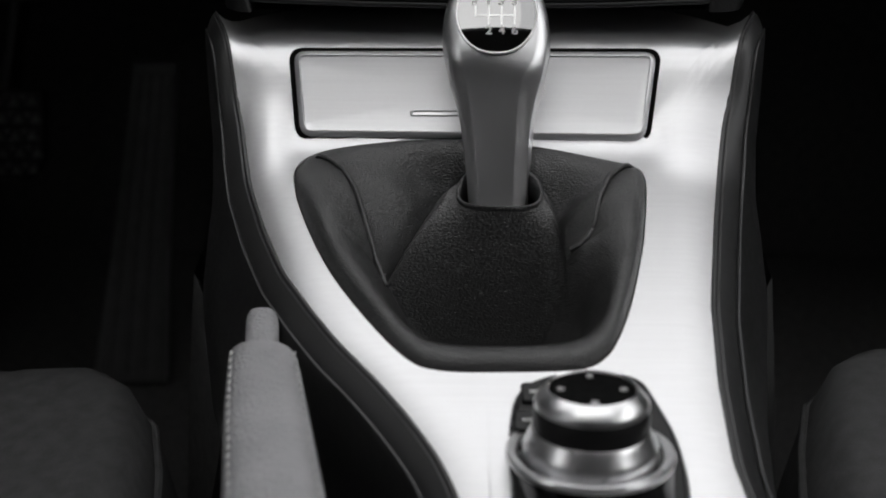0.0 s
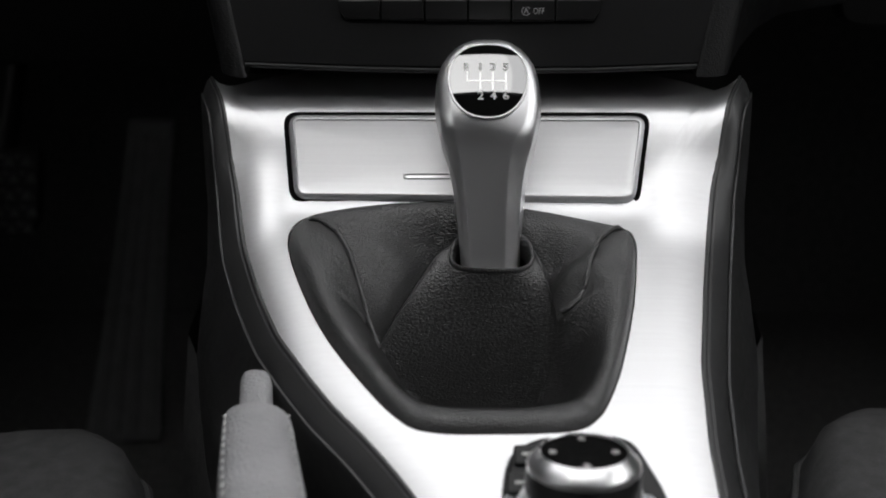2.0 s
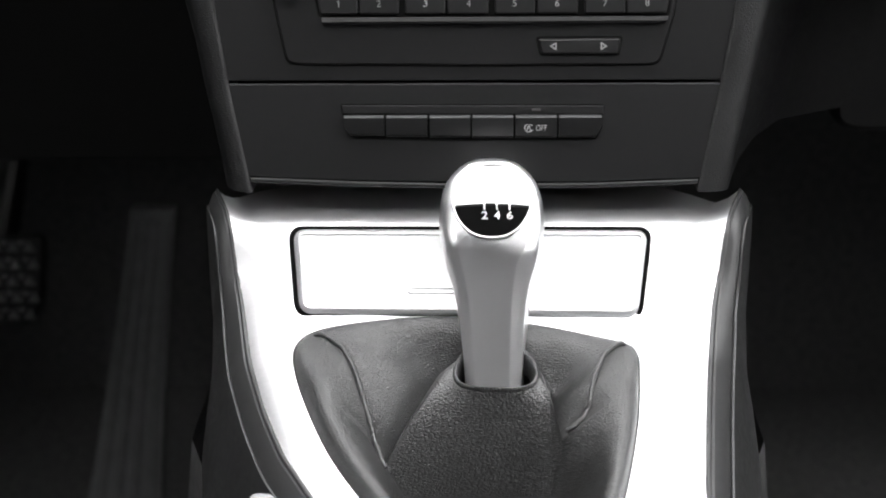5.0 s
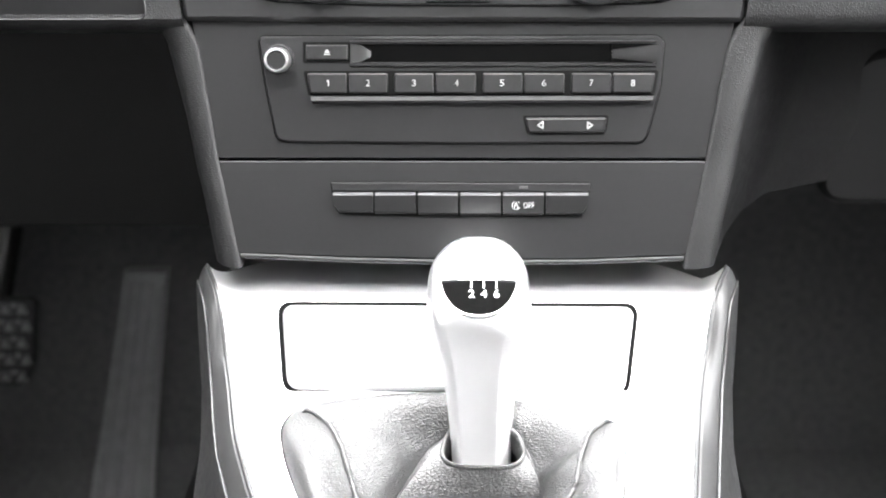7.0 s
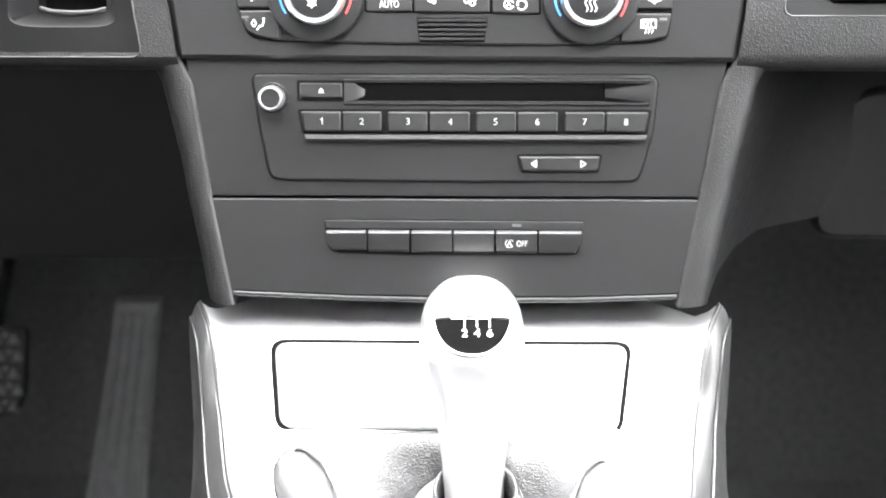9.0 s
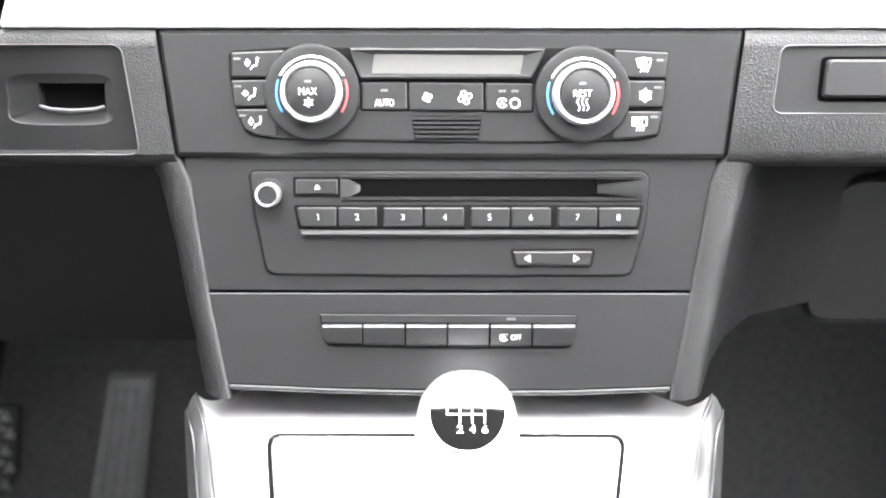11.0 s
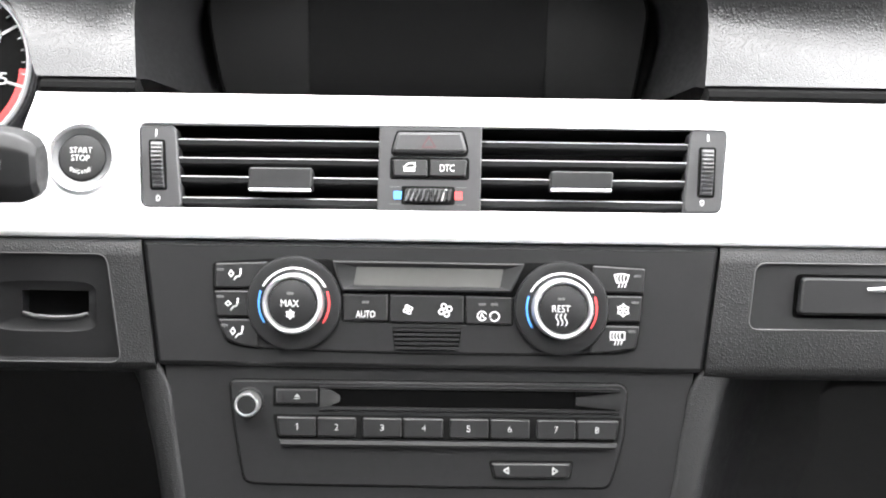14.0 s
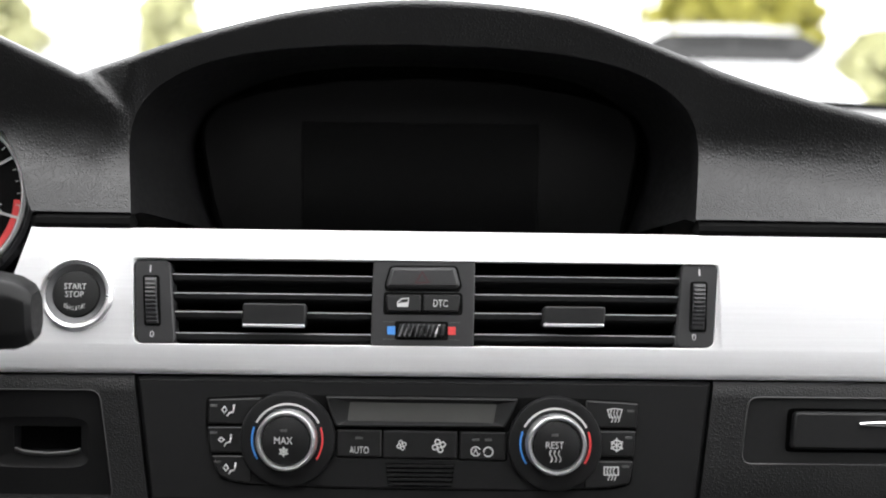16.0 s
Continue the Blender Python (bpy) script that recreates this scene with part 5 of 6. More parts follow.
part("slot_lip", loft([[(x, 0.0462, 0.0015), (x, 0.0460, 0.0026), (x, 0.0446, 0.0026), (x, 0.0440, 0.0015)] for x in (-0.05, 0.0935)]), PANEL, cd)
part("slot_brow", loft([[(x, 0.0564, 0.0015), (x, 0.0560, 0.0026), (x, 0.0550, 0.0024), (x, 0.0546, 0.0015)] for x in (-0.05, 0.0935)]), PANEL, cd)
part("slot_flare", loft([[(0.0728, 0.0546, 0.0016), (0.0728, 0.0522, 0.0019), (0.0728, 0.0482, 0.0019), (0.0728, 0.0462, 0.0016)], [(0.0940, 0.0552, 0.0021), (0.0940, 0.0530, 0.0026), (0.0940, 0.0474, 0.0026), (0.0940, 0.0452, 0.0021)]]), PANEL, cd, "flared slot end")
# flat black triangles paint the shade where the slot runs out
for tri in ([(0.0722, 0.0522), (0.0940, 0.0546), (0.0722, 0.0549)], [(0.0722, 0.0461), (0.0940, 0.0458), (0.0722, 0.0482)]):
    part("slot_end_groove", flat(tri, 0.0012, 0.0028), DEEP_SHADE, cd)
part("row_gap", plate(rp([(-0.0700, 0.0304), (0.0932, 0.0306), (0.0950, 0.0424), (-0.0722, 0.0422)], 0.0016, 4), 0.0012, 0.00175, 0.0001), DARK, cd)
edges = (-0.0706, -0.0512, -0.0320, -0.0296, -0.0102, 0.0096, 0.0120, 0.0314, 0.0510, 0.0536, 0.0730, 0.0936)
pairs = ((0, 1), (1, 2), (3, 4), (4, 5), (6, 7), (7, 8), (9, 10), (10, 11))
for n, ((a, c), dx) in enumerate(zip(pairs, (-0.0602, -0.0416, -0.0199, 0.0001, 0.0214, 0.0411, 0.0633, 0.0827))):
    x0, x1 = edges[a] + 0.0003, edges[c] - 0.0003
    pts = [(x0 + (0.0014 if n == 0 else 0), 0.0316), (x1 - (0.0016 if n == 7 else 0), 0.0316), (x1, 0.0411), (x0, 0.0411)]
    b = part("number_button", plate(rp(pts, 0.0013, 4), 0.0012, 0.0036, 0.0007), BUTTON, cd, "black preset button")
    if n:
        text(str(n + 1), b, FAINT, dx, 0.0365, 0.0019, 0.0031, 0.00365)
    else:
        part("lettering", join(stroke([(dx, 0.0351), (dx, 0.0379)], 0.0005, 0.0035, 0.0038), stroke([(dx - 0.0006, 0.0372), (dx - 0.0001, 0.0378)], 0.0005, 0.0035, 0.0038)), FAINT, b)
part("shelf_bar", loft([[(-0.0686, 0.0302, 0.0012), (-0.0686, 0.0300, 0.0040), (-0.0680, 0.0282, 0.0046), (-0.0672, 0.0272, 0.0040), (-0.0670, 0.0270, 0.0012)],
                        [(0.0925, 0.0304, 0.0012), (0.0925, 0.0302, 0.0040), (0.0918, 0.0284, 0.0046), (0.0908, 0.0274, 0.0040), (0.0905, 0.0272, 0.0012)]]), PANEL, cd, "narrow ledge under the buttons")
part("rocker_gap", plate(rp([(0.0334, 0.0118), (0.0706, 0.0118), (0.0722, 0.0212), (0.0312, 0.0210)], 0.0020, 4), 0.0012, 0.00175, 0.0001), DARK, cd)
rk = part("seek_rocker", plate(rp([(0.0340, 0.0128), (0.0700, 0.0128), (0.0710, 0.0202), (0.0324, 0.0200)], 0.0016, 4), 0.0012, 0.0034, 0.0009), BUTTON, cd, "seek rocker button")
for x, d in ((0.0398, -1), (0.0629, 1)):
    part("icon", stroke([(x + d * 0.0013, 0.0165), (x - d * 0.0010, 0.0180), (x - d * 0.0010, 0.0150), (x + d * 0.0013, 0.0165)], 0.0007, 0.0033, 0.0036), FAINT, rk)

# ---- switch row
sw = thing("switch_row", LOW, "row of six black push switches under the disc player", "switch row")
part("row_gap", plate(rp([(-0.0532, 0.0192), (-0.0015, 0.0181), (0.0590, 0.0185), (0.0612, 0.0202), (0.0642, 0.0350), (-0.0604, 0.0354), (-0.0572, 0.0212)], 0.0018, 3), -0.001, 0.0005, 0.0001), DARK, sw)
part("back_strip", plate(rp([(-0.0590, 0.0306), (0.0632, 0.0302), (0.0637, 0.0344), (-0.0598, 0.0348)], 0.0006, 2), 0.0, 0.0010, 0.0004), PANEL, sw)
lamp(sw.children[-1], 0.0319, 0.0325, 0.0011, 0.0042)
bnd = (-0.0590, -0.0391, -0.0187, 0.0014, 0.0216, 0.0419, 0.0630)
for n in range(6):
    x0, x1 = bnd[n] + 0.0005, bnd[n + 1] - 0.0005
    sl0, sl1 = (0.0026 if n == 0 else 0), (0.0026 if n == 5 else 0)
    low = (0.0205, 0.0199, 0.0195, 0.0193, 0.0193, 0.0196)[n]
    prof = lambda x, f: [(x, 0.0302, 0.0004), (x, 0.0301, 0.0030), (x, 0.0288, 0.0044), (x, 0.0250, 0.0040), (x + f, low + 0.0012, 0.0030), (x + f, low + 0.0004, 0.0022), (x + f, low, 0.0004)]
    b = part("switch", loft([prof(x0, sl0), prof(x0 + 0.0004, sl0), prof(x1 - 0.0004, -sl1), prof(x1, -sl1)]), BUTTON, sw, "blank push switch" if n != 4 else "push switch marked OFF", sharp=25)
    # lighter grey strip paints the light caught by the bevel
    part("top_edge", loft([[(x, 0.0301, 0.0030), (x, 0.0300, 0.0035), (x, 0.0289, 0.0046), (x, 0.0286, 0.0043)] for x in (x0 + 0.0004, x1 - 0.0004)]), WHEEL, b, "bevelled top edge in lighter grey, highlight painted in")
    if n == 4:
        text("OFF", b, FAINT, 0.0342, 0.0242, 0.0050, 0.0028, 0.0040)
        part("icon", join(band(0.0283, 0.0242, 0.0017, 0.0021, 30, 330, 0.0036, 0.0041, 18), stroke([(0.0275, 0.0233), (0.0283, 0.0254), (0.0291, 0.0233)], 0.0005, 0.0036, 0.0041)), FAINT, b)

# ---- cup holder cover in the passenger fascia
cup = thing("cup_holder_cover", CLIM, "black cup holder cover with a bright pull in the fascia", "cup holder")
part("backing", plate(rp([(0.1510, 0.0198), (0.4405, 0.0198), (0.4405, 0.0528), (0.1550, 0.0528)], 0.002, 5), -0.006, -0.0012, 0.0006), PANEL, cup, "smooth black surround")
# shade round the lid, painted as a flat black plate
part("gap", plate(rp([(0.1736, 0.0262), (0.42, 0.0262), (0.42, 0.0470), (0.1752, 0.0470)], 0.003, 5), -0.0014, -0.0008, 0.0002), DEEP_SHADE, cup)
ld = part("lid", plate(rp([(0.1754, 0.0280), (0.418, 0.0280), (0.418, 0.0456), (0.1772, 0.0456)], 0.0026, 5), -0.0012, 0.0038, 0.0012), PANEL, cup, "raised black lid")
part("pull", plate(rp([(0.2070, 0.0394), (0.216, 0.0388), (0.30, 0.0384), (0.30, 0.0420), (0.216, 0.0418), (0.2070, 0.0412)], 0.001, 3), 0.0036, 0.0056, 0.0008), CHROME, ld, "bright chrome pull")

# ---- small compartment in the driver fascia
tray2 = thing("driver_compartment", CLIM, "closed black driver compartment with a recessed finger pull", "compartment")
lean = lambda y: -0.0009 - 0.11 * (0.0530 - y)
dish = closed_spline([(-0.2030, 0.0166), (-0.178, 0.0150), (-0.1579, 0.0166), (-0.1562, 0.0270), (-0.1579, 0.0374), (-0.178, 0.0390), (-0.2030, 0.0374), (-0.2050, 0.0270)], 6)
rim_d = [tuple(Vector((-0.1754, 0.0286)) + Vector((math.copysign(min(abs(u.x), 0.0158 * min(1, abs(u.x) / 0.012)), u.x), max(-0.006, min(0.006, u.y * 0.75))))) for u in (Vector(p) - Vector((-0.1754, 0.0286)) for p in dish)]
strips = [rect(-0.4005, 0.0004, -0.2060, 0.0530, 0.0, 1), [(-0.2060, 0.0004), (-0.1422, 0.0004)] + [dish[n % 48] for n in range(12, -1, -1)] + [(-0.2060, 0.0166)], [(-0.1422, 0.0004), (-0.1500, 0.0530)] + [dish[n] for n in range(24, 11, -1)], [(-0.1500, 0.0530), (-0.2060, 0.0530), (-0.2060, 0.0374)] + [dish[n] for n in range(36, 23, -1)], [(-0.2060, 0.0374), (-0.2060, 0.0166)] + [dish[n % 48] for n in range(48, 35, -1)]]
part("door", join(*[([(x, y, lean(y)) for x, y in s], [tuple(range(len(s)))]) for s in strips]), PANEL, tray2, "smooth black door")
part("pull_dish", loft([[(x, y, lean(y)) for x, y in dish], [(x, y, lean(y) - 0.0006) for x, y in inset(dish, 0.0008)], [(x, y, lean(y) - 0.0012) for x, y in rim_d], [(x, y, -0.016) for x, y in rim_d]], cap=False), PANEL, tray2, "dished finger pull")
part("pull_recess", plate(rect(-0.1950, 0.0210, -0.1560, 0.0360, 0.002), -0.018, -0.0155, 0.0004), DARK, tray2)
# lip's thin highlight is put into a lighter plastic
part("pull_lip", tube([(-0.1908, 0.0236, -0.0060), (-0.186, 0.0222, -0.0050), (-0.1755, 0.0214, -0.0046), (-0.165, 0.0221, -0.0050), (-0.1604, 0.0234, -0.0060)], 0.0012, 8), SOFT, tray2, "lower lip in lighter plastic, highlight painted in")

# ---- rotary controller on the console
ctl = thing("rotary_controller", BOOT @ Matrix.Translation((0.0462, -0.038, 0.0)), "black rotary controller with a silver ring on the console", "controller")
base = rp([(-0.030, -0.050), (0.0285, -0.050), (0.0310, -0.012), (0.0285, 0.006), (0.019, 0.0295), (0.012, 0.0325), (-0.014, 0.0325), (-0.0275, 0.026), (-0.0305, 0.010)], 0.008, 5)
part("base", plate(base, -0.002, 0.0045, 0.0016), BUTTON, ctl, "black base")
part("base_rim", ring(inset(base, -0.0012), inset(base, 0.0004), -0.002, 0.0022, 0.0008), CHROME, ctl, "bright rim")
for k, (x, y) in enumerate(((-0.0215, 0.0215), (-0.0245, 0.0085))):
    kb = part("key", plate(rect(x - 0.0055, y - 0.0048, x + 0.0055, y + 0.0048, 0.0018), 0.004, 0.0062, 0.0009), BUTTON, ctl, "black shortcut key")
    part("print", plate(rect(x - 0.0024, y - 0.0008, x + 0.0024, y + 0.0008, 0.0003, 2), 0.0061, 0.0064, 0.0001), WHITE, kb)
for x in (-0.0165, 0.0000, 0.0165):
    kb = part("key", plate(rect(x - 0.0075, -0.0455, x + 0.0075, -0.0360, 0.002), 0.004, 0.0066, 0.0011), BUTTON, ctl, "black shortcut key")
    part("print", plate(rect(x - 0.003, -0.0415, x + 0.003, -0.0398, 0.0003, 2), 0.0064, 0.0068, 0.0001), WHITE, kb)
TOP = ctl.matrix_basis.inverted() @ plane(-0.172, 0.7322, 0.98, -0.198, 0.0428)
rows = [[(x * 0.86, y * 0.60 - 0.008, 0.004) for x, y in base]]
for r, z in ((0.0300, -0.0300), (0.0294, -0.0252)):
    rows.append([tuple(TOP @ Vector((r * math.cos(a), r * math.sin(a), z))) for a in (math.atan2(y + 0.008, x) for x, y in base)])
part("housing", loft(rows), GLOSS, ctl, "gloss black wedge housing")
part("ledge", lathe([(0.0298, -0.0262), (0.0300, -0.0246), (0.0294, -0.0236), (0.0282, -0.0234), (0.0262, -0.0240), (0.0255, -0.0262)], 64), POLISH, ctl, "silver ledge", TOP)
part("lower_dish", lathe([(0.0240, -0.0262), (0.0240, -0.0214), (0.0236, -0.0204), (0.0228, -0.0190), (0.0217, -0.0168), (0.0208, -0.0150), (0.0204, -0.0146)], 64), POLISH, ctl, "silver dished ring", TOP)
kbm = part("knob_body", lathe([(0.0206, -0.0190), (0.0206, -0.0110), (0.0203, -0.0068), (0.0197, -0.0060)], 64), BUTTON, ctl, "black grip band", TOP)
part("knob_ring", lathe([(0.0201, -0.0066), (0.0201, -0.0050), (0.0197, -0.0042), (0.0160, -0.0002), (0.0156, 0.0), (0.0152, -0.0006)], 64), POLISH, kbm, "bright silver ring")
tp = part("knob_top", lathe([(0.0155, -0.0010), (0.0145, -0.0012), (0.0, -0.0016)], 64), DARK, kbm, "matt black top")
for x, y in ((0, 0.0115), (0, -0.0115), (-0.0110, 0), (0.0110, 0)):
    part("arrow_mark", plate(rect(x - 0.0012, y - 0.0010, x + 0.0012, y + 0.0010, 0.0003, 2), -0.0010, -0.0004, 0.0001), WHITE, tp)

# ---- handbrake
brake = thing("handbrake", Matrix.Identity(4), "grey gripped handbrake lever beside the console", "handbrake")


def along(pts, n=28, ex=2.6):
    """Loft of rounded sections along the car: (y, x, z, half width, half height)."""
    rows = []
    for y, x, z, a, h in pts:
        row = []
        for j in range(n):
            u = 2 * math.pi * j / n
            c, s = math.cos(u), math.sin(u)
            row.append((x + a * math.copysign(abs(c) ** (2 / ex), c), y, z + h * math.copysign(abs(s) ** (2 / ex), s)))
        rows.append(row)
    return loft(rows)


part("grip", along([(-0.36, -0.04, 0.668, 0.0186, 0.014), (-0.28, -0.052, 0.69, 0.0192, 0.0145), (-0.2175, -0.0625, 0.7035, 0.0184, 0.0145), (-0.165, -0.0735, 0.706, 0.0163, 0.0138), (-0.132, -0.0797, 0.707, 0.0145, 0.013), (-0.1245, -0.0812, 0.7072, 0.0138, 0.0125), (-0.1225, -0.0815, 0.7072, 0.0124, 0.0112), (-0.122, -0.0816, 0.7072, 0.0090, 0.008)]), GRIP, brake, "light grey grip")
part("button", along([(-0.1225, -0.0818, 0.7100, 0.0068, 0.0075), (-0.1010, -0.0848, 0.7120, 0.0066, 0.0073), (-0.0985, -0.0851, 0.7120, 0.0061, 0.0068), (-0.0978, -0.0852, 0.7120, 0.0048, 0.005)], 24, 2.8), GRIP, brake, "grey release button")
part("sleeve", along([(-0.36, -0.040, 0.655, 0.0205, 0.006), (-0.28, -0.053, 0.676, 0.0205, 0.006), (-0.2175, -0.0635, 0.689, 0.0195, 0.006), (-0.165, -0.0745, 0.692, 0.0175, 0.006), (-0.128, -0.0815, 0.694, 0.0150, 0.005), (-0.120, -0.083, 0.694, 0.010, 0.004)]), PLASTIC, brake, "black lever sleeve")

for side in (-1, 1):
    st = []
    for y in np.arange(-0.30, -0.130, 0.0046):
        x = float(np.interp(y, [-0.36, -0.28, -0.2175, -0.165, -0.132], [-0.040, -0.052, -0.0625, -0.0735, -0.0797]))
        a = float(np.interp(y, [-0.28, -0.2175, -0.165, -0.132], [0.0192, 0.0184, 0.0163, 0.0145]))
        z = float(np.interp(y, [-0.36, -0.28, -0.2175, -0.165, -0.132], [0.668, 0.690, 0.7035, 0.7060, 0.7070])) + 0.0122
        st.append(tube([(x + side * a * 0.84, y, z), (x + side * a * 0.84, y + 0.0014, z + 0.0004), (x + side * a * 0.84, y + 0.0028, z)], 0.0005, 5))
    part("stitching", join(*st), WHITE, brake, "pale stitching along the grip")

# ---- front seats
def seat(sgn):
    ob = thing("car_seat", Matrix.Identity(4), "dark grey fabric front seat beside the console", "car seat", "front seats")
    rows = []
    cx, fwd, up = (-0.386, 0.0, 0.0) if sgn < 0 else (0.395, 0.014, 0.006)
    shape = ((0.008, 0.150, 0.590, 0.05), (0.004, 0.190, 0.613, 0.06), (-0.008, 0.218, 0.627, 0.08), (-0.03, 0.238, 0.635, 0.10), (-0.07, 0.250, 0.640, 0.11), (-0.13, 0.262, 0.643, 0.12), (-0.22, 0.268, 0.643, 0.12), (-0.36, 0.270, 0.637, 0.12), (-0.55, 0.268, 0.61, 0.12), (-0.62, 0.25, 0.59, 0.12))
    shape = [(y + fwd, half, top + up, drop) for y, half, top, drop in shape]
    for y, half, top, drop in shape:
        row = []
        for u in np.linspace(-1, 1, 41):
            e = abs(u)
            x = cx + half * math.copysign(e ** 0.85, u)
            z = top - 0.016 * math.exp(-(u / 0.45) ** 2) - drop * max(0.0, (e - 0.86) / 0.14) ** 2.4
            seamd = 0.004 * math.exp(-((e - 0.63) / 0.018) ** 2)
            row.append((x, y, z - seamd))
        row += [(cx + half * 0.99, y, 0.44), (cx - half * 0.99, y, 0.44)]
        rows.append(row)
    part("cushion", loft(rows), FABRIC, ob, "grey fabric cushion with stitched bolsters", sharp=70)
    for q in (-1, 1):
        part("piping", tube([(cx + q * half * 0.955, y, top - drop * 0.30) for y, half, top, drop in shape[2:-1]], 0.0022, 8), FABRIC, ob)
    part("backrest", along([(-0.60, cx, 0.82, 0.20, 0.26), (-0.62, cx, 0.84, 0.235, 0.30), (-0.70, cx, 0.88, 0.245, 0.32), (-0.74, cx, 0.88, 0.20, 0.28)], 40, 3.2), FABRIC, ob, "grey fabric backrest")


for sgn in (-1, 1):
    seat(sgn)

# ---- pedals
acc = thing("accelerator_pedal", Matrix.Identity(4), "grey ribbed rubber accelerator pedal in the footwell", "pedal")
top_c, bot_c = Vector((-0.2545, 0.40, 0.640)), Vector((-0.290, 0.325, 0.385))
rows = []
for t in np.linspace(0, 1, 15):
    c = top_c.lerp(bot_c, t)
    half = 0.0175 + 0.014 * t ** 1.6
    row = []
    for u in np.linspace(-1, 1, 25):
        row.append((c.x + half * u, c.y - 0.010 * t * (1 - t), c.z))
    row += [(c.x + half, c.y + 0.012, c.z), (c.x - half, c.y + 0.012, c.z)]
    rows.append(row)
part("pad", loft(rows), RUBBER, acc, "grey rubber pad")
for u in (-0.72, -0.24, 0.24, 0.72):
    rib = []
    for t in np.linspace(0.03, 0.98, 12):
        c = top_c.lerp(bot_c, t)
        half = 0.0175 + 0.014 * t ** 1.6
        y = c.y - 0.010 * t * (1 - t)
        rib.append([(c.x + half * (u + d), y - h, c.z) for d, h in ((-0.17, -0.001), (-0.13, 0.0026), (0.13, 0.0026), (0.17, -0.001))])
    part("rib", loft(rib), RUBBER, acc, "raised rubber rib")
bp = thing("brake_pedal", Matrix(((1, 0, 0, -0.371), (0, 0.35, -0.94, 0.37), (0, 0.94, 0.35, 0.592), (0, 0, 0, 1))), "black brake pedal with a triangle-patterned rubber pad", "pedal")
part("pad", plate(rp([(-0.032, -0.036), (0.020, -0.036), (0.029, -0.020), (0.031, 0.036), (-0.032, 0.036)], 0.008, 5), -0.008, 0.0, 0.002), PLASTIC, bp, "black rubber pad")
tri = []
for r in range(5):
    for c in range(4):
        x, y = -0.024 + c * 0.0135 + (r % 2) * 0.0034, -0.0275 + r * 0.0135
        for d in (1, -1):
            ox = 0.0034 * d
            tri.append(flat([(x + ox - 0.0046, y - 0.0042 * d), (x + ox + 0.0046, y - 0.0042 * d), (x + ox, y + 0.0040 * d)] if d > 0 else [(x + ox + 0.0030, y + 0.0042), (x + ox - 0.0030 + 0.0002, y + 0.0042), (x + ox, y + 0.0004)], -0.0002, 0.0034))
part("tread", join(*tri), RUBBER, bp, "raised triangles")
part("arm", tube([(0, 0.03, -0.006), (0, 0.12, -0.05), (0, 0.20, -0.16), (0, 0.20, -0.25)], 0.008, 8), PLASTIC, bp)

# ---- rev counter and stalk
dial = thing("rev_counter", Matrix(((1, 0, 0, -0.2436), (0, 0.25, -0.968, 0.120), (0, 0.968, 0.25, 1.0500), (0, 0, 0, 1))), "round black rev counter with a chrome ring and red band", "instrument")
part("face", lathe([(0.0440, -0.006), (0.0425, -0.003), (0.0, -0.003)], 72), DARK, dial, "black dial face")
part("ring", lathe([(0.0412, -0.003), (0.0418, 0.0014), (0.0430, 0.0024), (0.0443, 0.0014), (0.0446, -0.004)], 96), SILVER, dial, "chrome ring")
part("outer_ring", lathe([(0.0446, -0.006), (0.0446, 0.0008), (0.0490, 0.0035), (0.0515, 0.003), (0.0525, -0.006)], 96), GLOSS, dial, "black outer ring")
part("red_band", band(0, 0, 0.0370, 0.0402, -58, -2, -0.0028, -0.0024, 30), RED, dial, "red rev band")
part("scale_marks", join(*[stroke([(r0 * math.cos(a), r0 * math.sin(a)), (0.0402 * math.cos(a), 0.0402 * math.sin(a))], w, -0.0027, -0.0021) for a, r0, w in [(radians(-15), 0.0325, 0.0012), (radians(30), 0.0325, 0.0012), (radians(75), 0.0325, 0.0012)] + [(radians(-15 + 9 * k), 0.0385, 0.0004) for k in range(1, 10) if k != 5]]), WHITE, dial)
text("5", dial, WHITE, 0.0290, -0.0065, 0.0040, 0.0062, -0.0023)
text("4", dial, WHITE, 0.0255, 0.0150, 0.0042, 0.0062, -0.0023)
stalk = thing("wiper_stalk", Matrix.Identity(4), "black wiper stalk tip behind the steering wheel", "stalk")
rows = []
for x, a, h in ((-0.33, 0.010, 0.0110), (-0.24, 0.010, 0.0110), (-0.19, 0.0125, 0.0150), (-0.178, 0.0130, 0.0155), (-0.168, 0.0125, 0.0145), (-0.1625, 0.0105, 0.0120), (-0.1605, 0.0080, 0.0095)):
    cut = [(-1, -0.45), (-0.55, -1), (0.55, -1), (1, -0.45), (1, 0.55), (0.60, 1), (-0.70, 1), (-1, 0.62)]
    rows.append([(x, 0.005 + a * p, 1.0170 - 0.10 * (x + 0.17) + h * q) for p, q in rp(cut, 0.12, 3)])
part("tip", loft(rows), PANEL, stalk, "black stalk tip", sharp=30)
part("print", join(stroke([(-0.181, 1.0205), (-0.1735, 1.0212), (-0.1740, 1.0180)], 0.0007, 0, 0.0003), stroke([(-0.181, 1.0175), (-0.1755, 1.0172)], 0.0007, 0, 0.0003)), WHITE, stalk, "",
     Matrix(((1, 0, 0, 0), (0, 0, -1, -0.0085), (0, 1, 0, 0), (0, 0, 0, 1))))

column_ob = thing("steering_column", Matrix.Identity(4), "black steering column cover under the instruments", "steering column")
part("cover", box(-0.46, -0.10, 0.94, -0.31, 0.14, 1.045, 0.02), PLASTIC, column_ob)

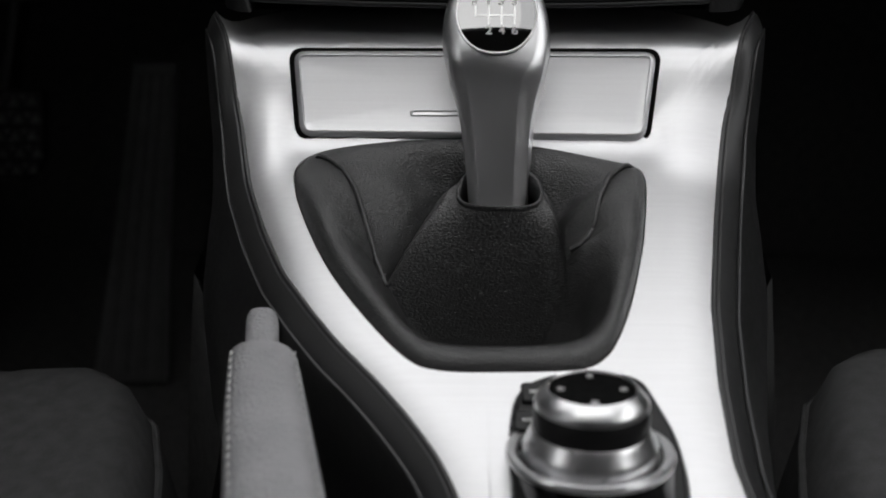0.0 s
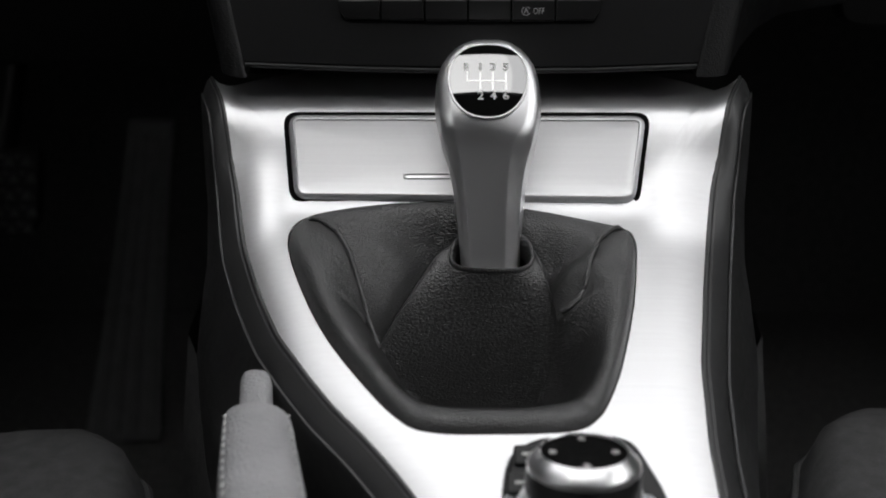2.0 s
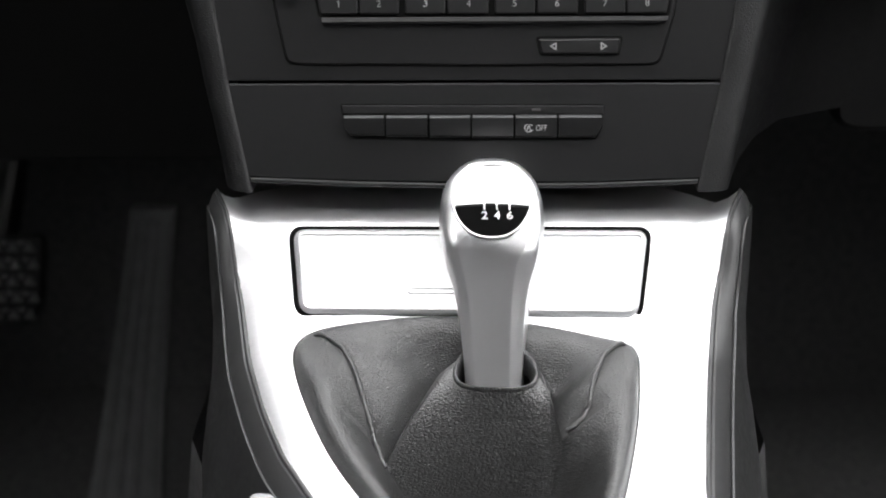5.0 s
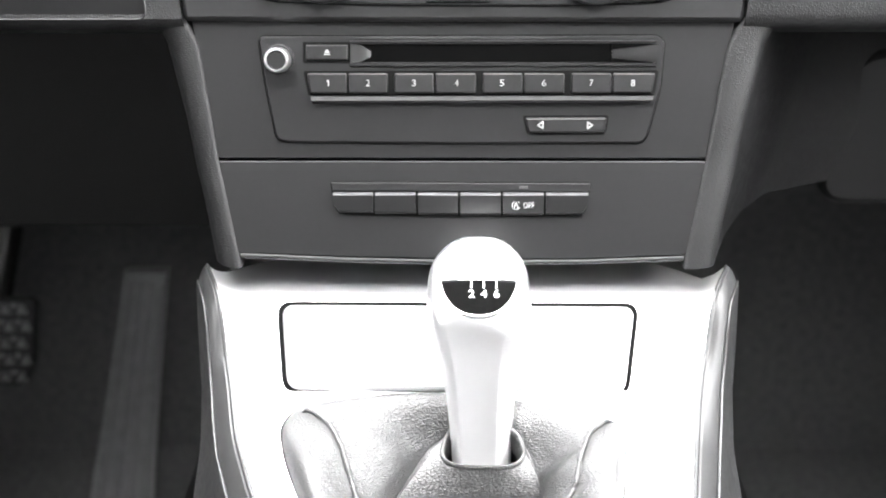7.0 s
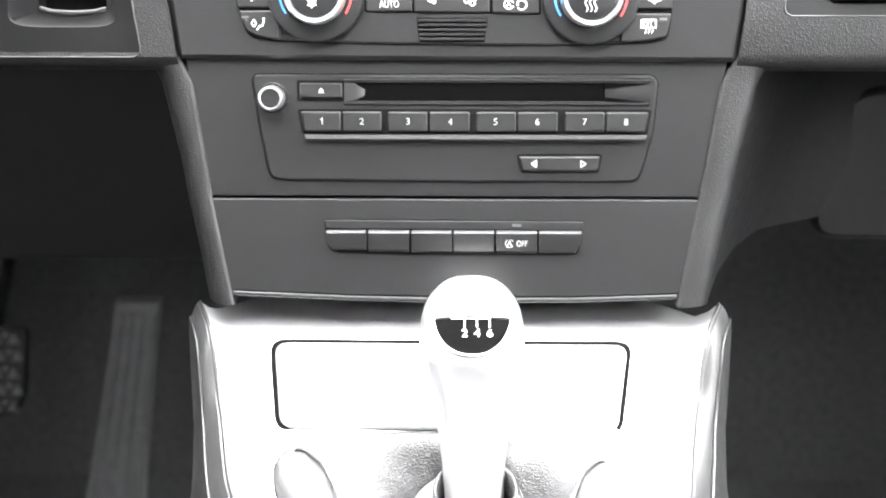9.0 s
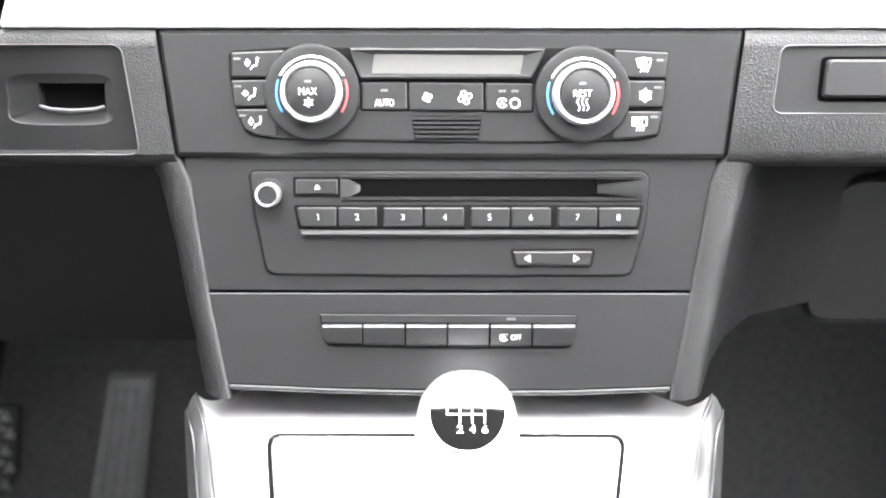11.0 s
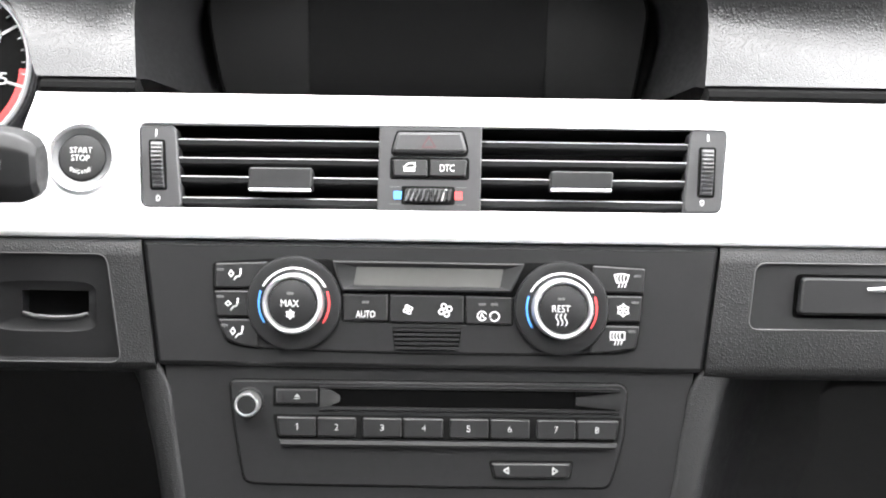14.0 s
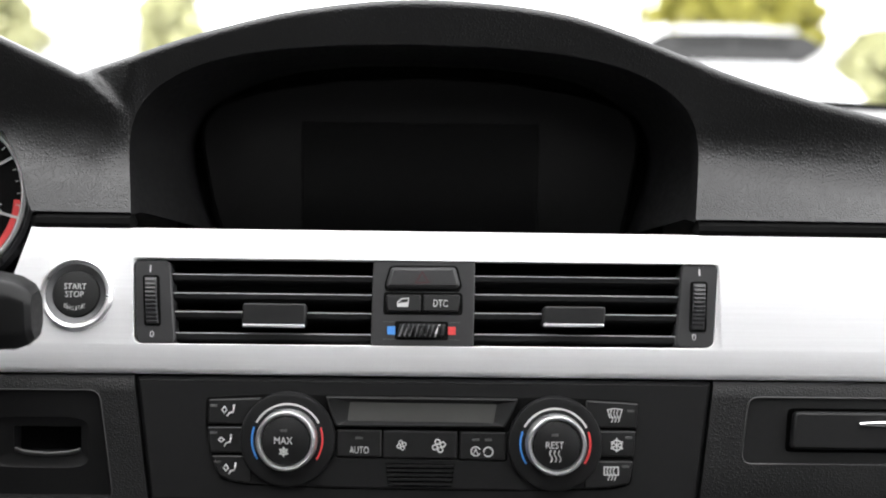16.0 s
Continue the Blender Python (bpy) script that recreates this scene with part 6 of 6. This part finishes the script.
# ---- windscreen base
solid("windscreen_seal", tube([(-0.74, 0.70, 1.055), (-0.4, 0.708, 1.071), (0.0, 0.712, 1.080), (0.4, 0.708, 1.071), (0.74, 0.70, 1.055)], 0.0045, 8), DARK, "black rubber seal along the windscreen", "seal", "structure")

# ---- outside: a parked car and autumn trees
car = thing("parked_car", pose(2.78, 9.3, GROUND), "white parked car with dark window frames", "car")


def hull(sections):
    rows = []
    for y, half, z0, z1 in sections:
        rows.append([(x, y, z) for x, z in ((-half, z0), (-half * 1.02, z0 + 0.25 * (z1 - z0)), (-half, z0 + 0.7 * (z1 - z0)), (-half * 0.9, z1 - 0.03), (-half * 0.5, z1), (half * 0.5, z1), (half * 0.9, z1 - 0.03), (half, z0 + 0.7 * (z1 - z0)), (half * 1.02, z0 + 0.25 * (z1 - z0)), (half, z0))])
    return loft(rows)


part("body", hull([(0.0, 0.78, 0.32, 0.70), (0.12, 0.86, 0.22, 0.80), (0.5, 0.90, 0.2, 0.90), (1.1, 0.90, 0.2, 1.02), (1.4, 0.90, 0.2, 1.06), (3.2, 0.90, 0.2, 1.08), (3.9, 0.88, 0.25, 1.02), (4.1, 0.80, 0.35, 0.9)]), PAINT, car, "white body")
fo = rp([(-0.62, 1.10), (0.62, 1.10), (0.84, 1.24), (0.66, 1.375), (0.0, 1.395), (-0.66, 1.375), (-0.84, 1.24)], 0.05, 4)
fi = rp([(-0.50, 1.235), (0.50, 1.235), (0.52, 1.285), (0.44, 1.312), (0.0, 1.324), (-0.44, 1.312), (-0.52, 1.285)], 0.03, 4)
lean = Matrix(((1, 0, 0, 0), (0, 0.35, -0.94, 1.0), (0, 0.94, 0.35, 0.02), (0, 0, 0, 1)))
wf = part("window_frame", ring(fo, fi, -0.03, 0.02, 0.01), TYRE, car, "dark windscreen frame", lean)
part("windscreen_pane", plate(inset(fi, -0.02), -0.02, -0.008, 0.002), GLASS, wf, "dark tinted glass")
part("mirror", box(-0.03, 1.22, -0.02, 0.03, 1.36, 0.0, 0.008), TYRE, wf)
part("roof", hull([(1.55, 0.60, 1.33, 1.375), (1.9, 0.62, 1.35, 1.39), (2.8, 0.60, 1.34, 1.38)]), PAINT, car, "white roof")
for sx in (-1, 1):
    part("pillar", tube([(sx * 0.62, 2.8, 1.36), (sx * 0.78, 3.4, 1.06)], 0.05, 6), GLASS, car)
    part("headlight", hull([(-0.02, 0.14, 0.62, 0.74), (0.05, 0.15, 0.60, 0.76), (0.2, 0.12, 0.62, 0.78)]), GLASS, car, "", pose(sx * 0.62, 0, 0))
    for y in (0.85, 3.3):
        wh = part("wheel", lathe([(0.0, 0.1), (0.18, 0.1), (0.2, 0.08), (0.2, -0.1), (0.0, -0.1)], 24), SATIN, car, "", pose(sx * 0.80, y, 0.32, 0, 90, 0))
        part("tyre", lathe([(0.2, 0.1), (0.31, 0.09), (0.32, 0.05), (0.32, -0.05), (0.31, -0.09), (0.2, -0.1)], 28), TYRE, wh)


def tree(x, y, h, spread, seed, low=0.35, leaf=LEAF):
    rnd = random.Random(seed)
    ob = thing("tree", pose(x, y, GROUND), "yellow-green autumn tree beyond the car park", "tree", "autumn trees")
    part("trunk", join(tube([(0, 0, 0), (0.03, 0, h * 0.3), (0.0, 0.05, h * 0.6), (0.02, 0, h * 0.9)], lambda t: 0.10 * (1 - 0.8 * t), 8),
                       *[tube([(0, 0, h * (0.3 + 0.08 * k)), (math.cos(k * 2.4) * spread * 0.4, math.sin(k * 2.4) * spread * 0.4, h * (0.45 + 0.08 * k)), (math.cos(k * 2.4) * spread * 0.8, math.sin(k * 2.4) * spread * 0.8, h * (0.52 + 0.08 * k))], lambda t: 0.035 * (1 - 0.8 * t), 6) for k in range(6)]), BARK, ob)
    v, f = [], []
    clumps = []
    for _ in range(70):
        a, r = rnd.uniform(0, 6.283), spread * math.sqrt(rnd.random())
        z = h * rnd.uniform(low, 1.0)
        k = 1 - 0.6 * abs((z / h - 0.6) / 0.4)
        clumps.append((r * k * math.cos(a), r * k * math.sin(a), z, rnd.uniform(0.2, 0.34) * spread))
    for cx, cy, cz, cr in clumps:
        for _ in range(90):
            d = Vector((rnd.gauss(0, 1), rnd.gauss(0, 1), rnd.gauss(0, 0.8)))
            p = Vector((cx, cy, cz)) + d.normalized() * cr * rnd.random() ** 0.5
            u = Vector((rnd.gauss(0, 1), rnd.gauss(0, 1), rnd.gauss(0, 1))).normalized() * rnd.uniform(0.05, 0.09)
            w = u.cross(Vector((rnd.gauss(0, 1), rnd.gauss(0, 1), rnd.gauss(0, 1)))).normalized() * 0.045
            n = len(v)
            v += [p - u, p + w, p + u, p - w]
            f.append((n, n + 1, n + 2, n + 3))
    part("crown", (v, f), leaf, ob, "yellow-green leaves")


for args in ((3.40, 14.5, 2.5, 0.70, 1, 0.50), (4.25, 14.8, 2.45, 0.62, 2, 0.50), (-2.9, 14.0, 1.8, 0.45, 3, 0.45, WASHED_LEAF), (-5.0, 14.2, 1.9, 0.6, 4, 0.45, WASHED_LEAF), (5.45, 14.5, 1.3, 0.5, 5, 0.30, WASHED_LEAF)):
    tree(*args)
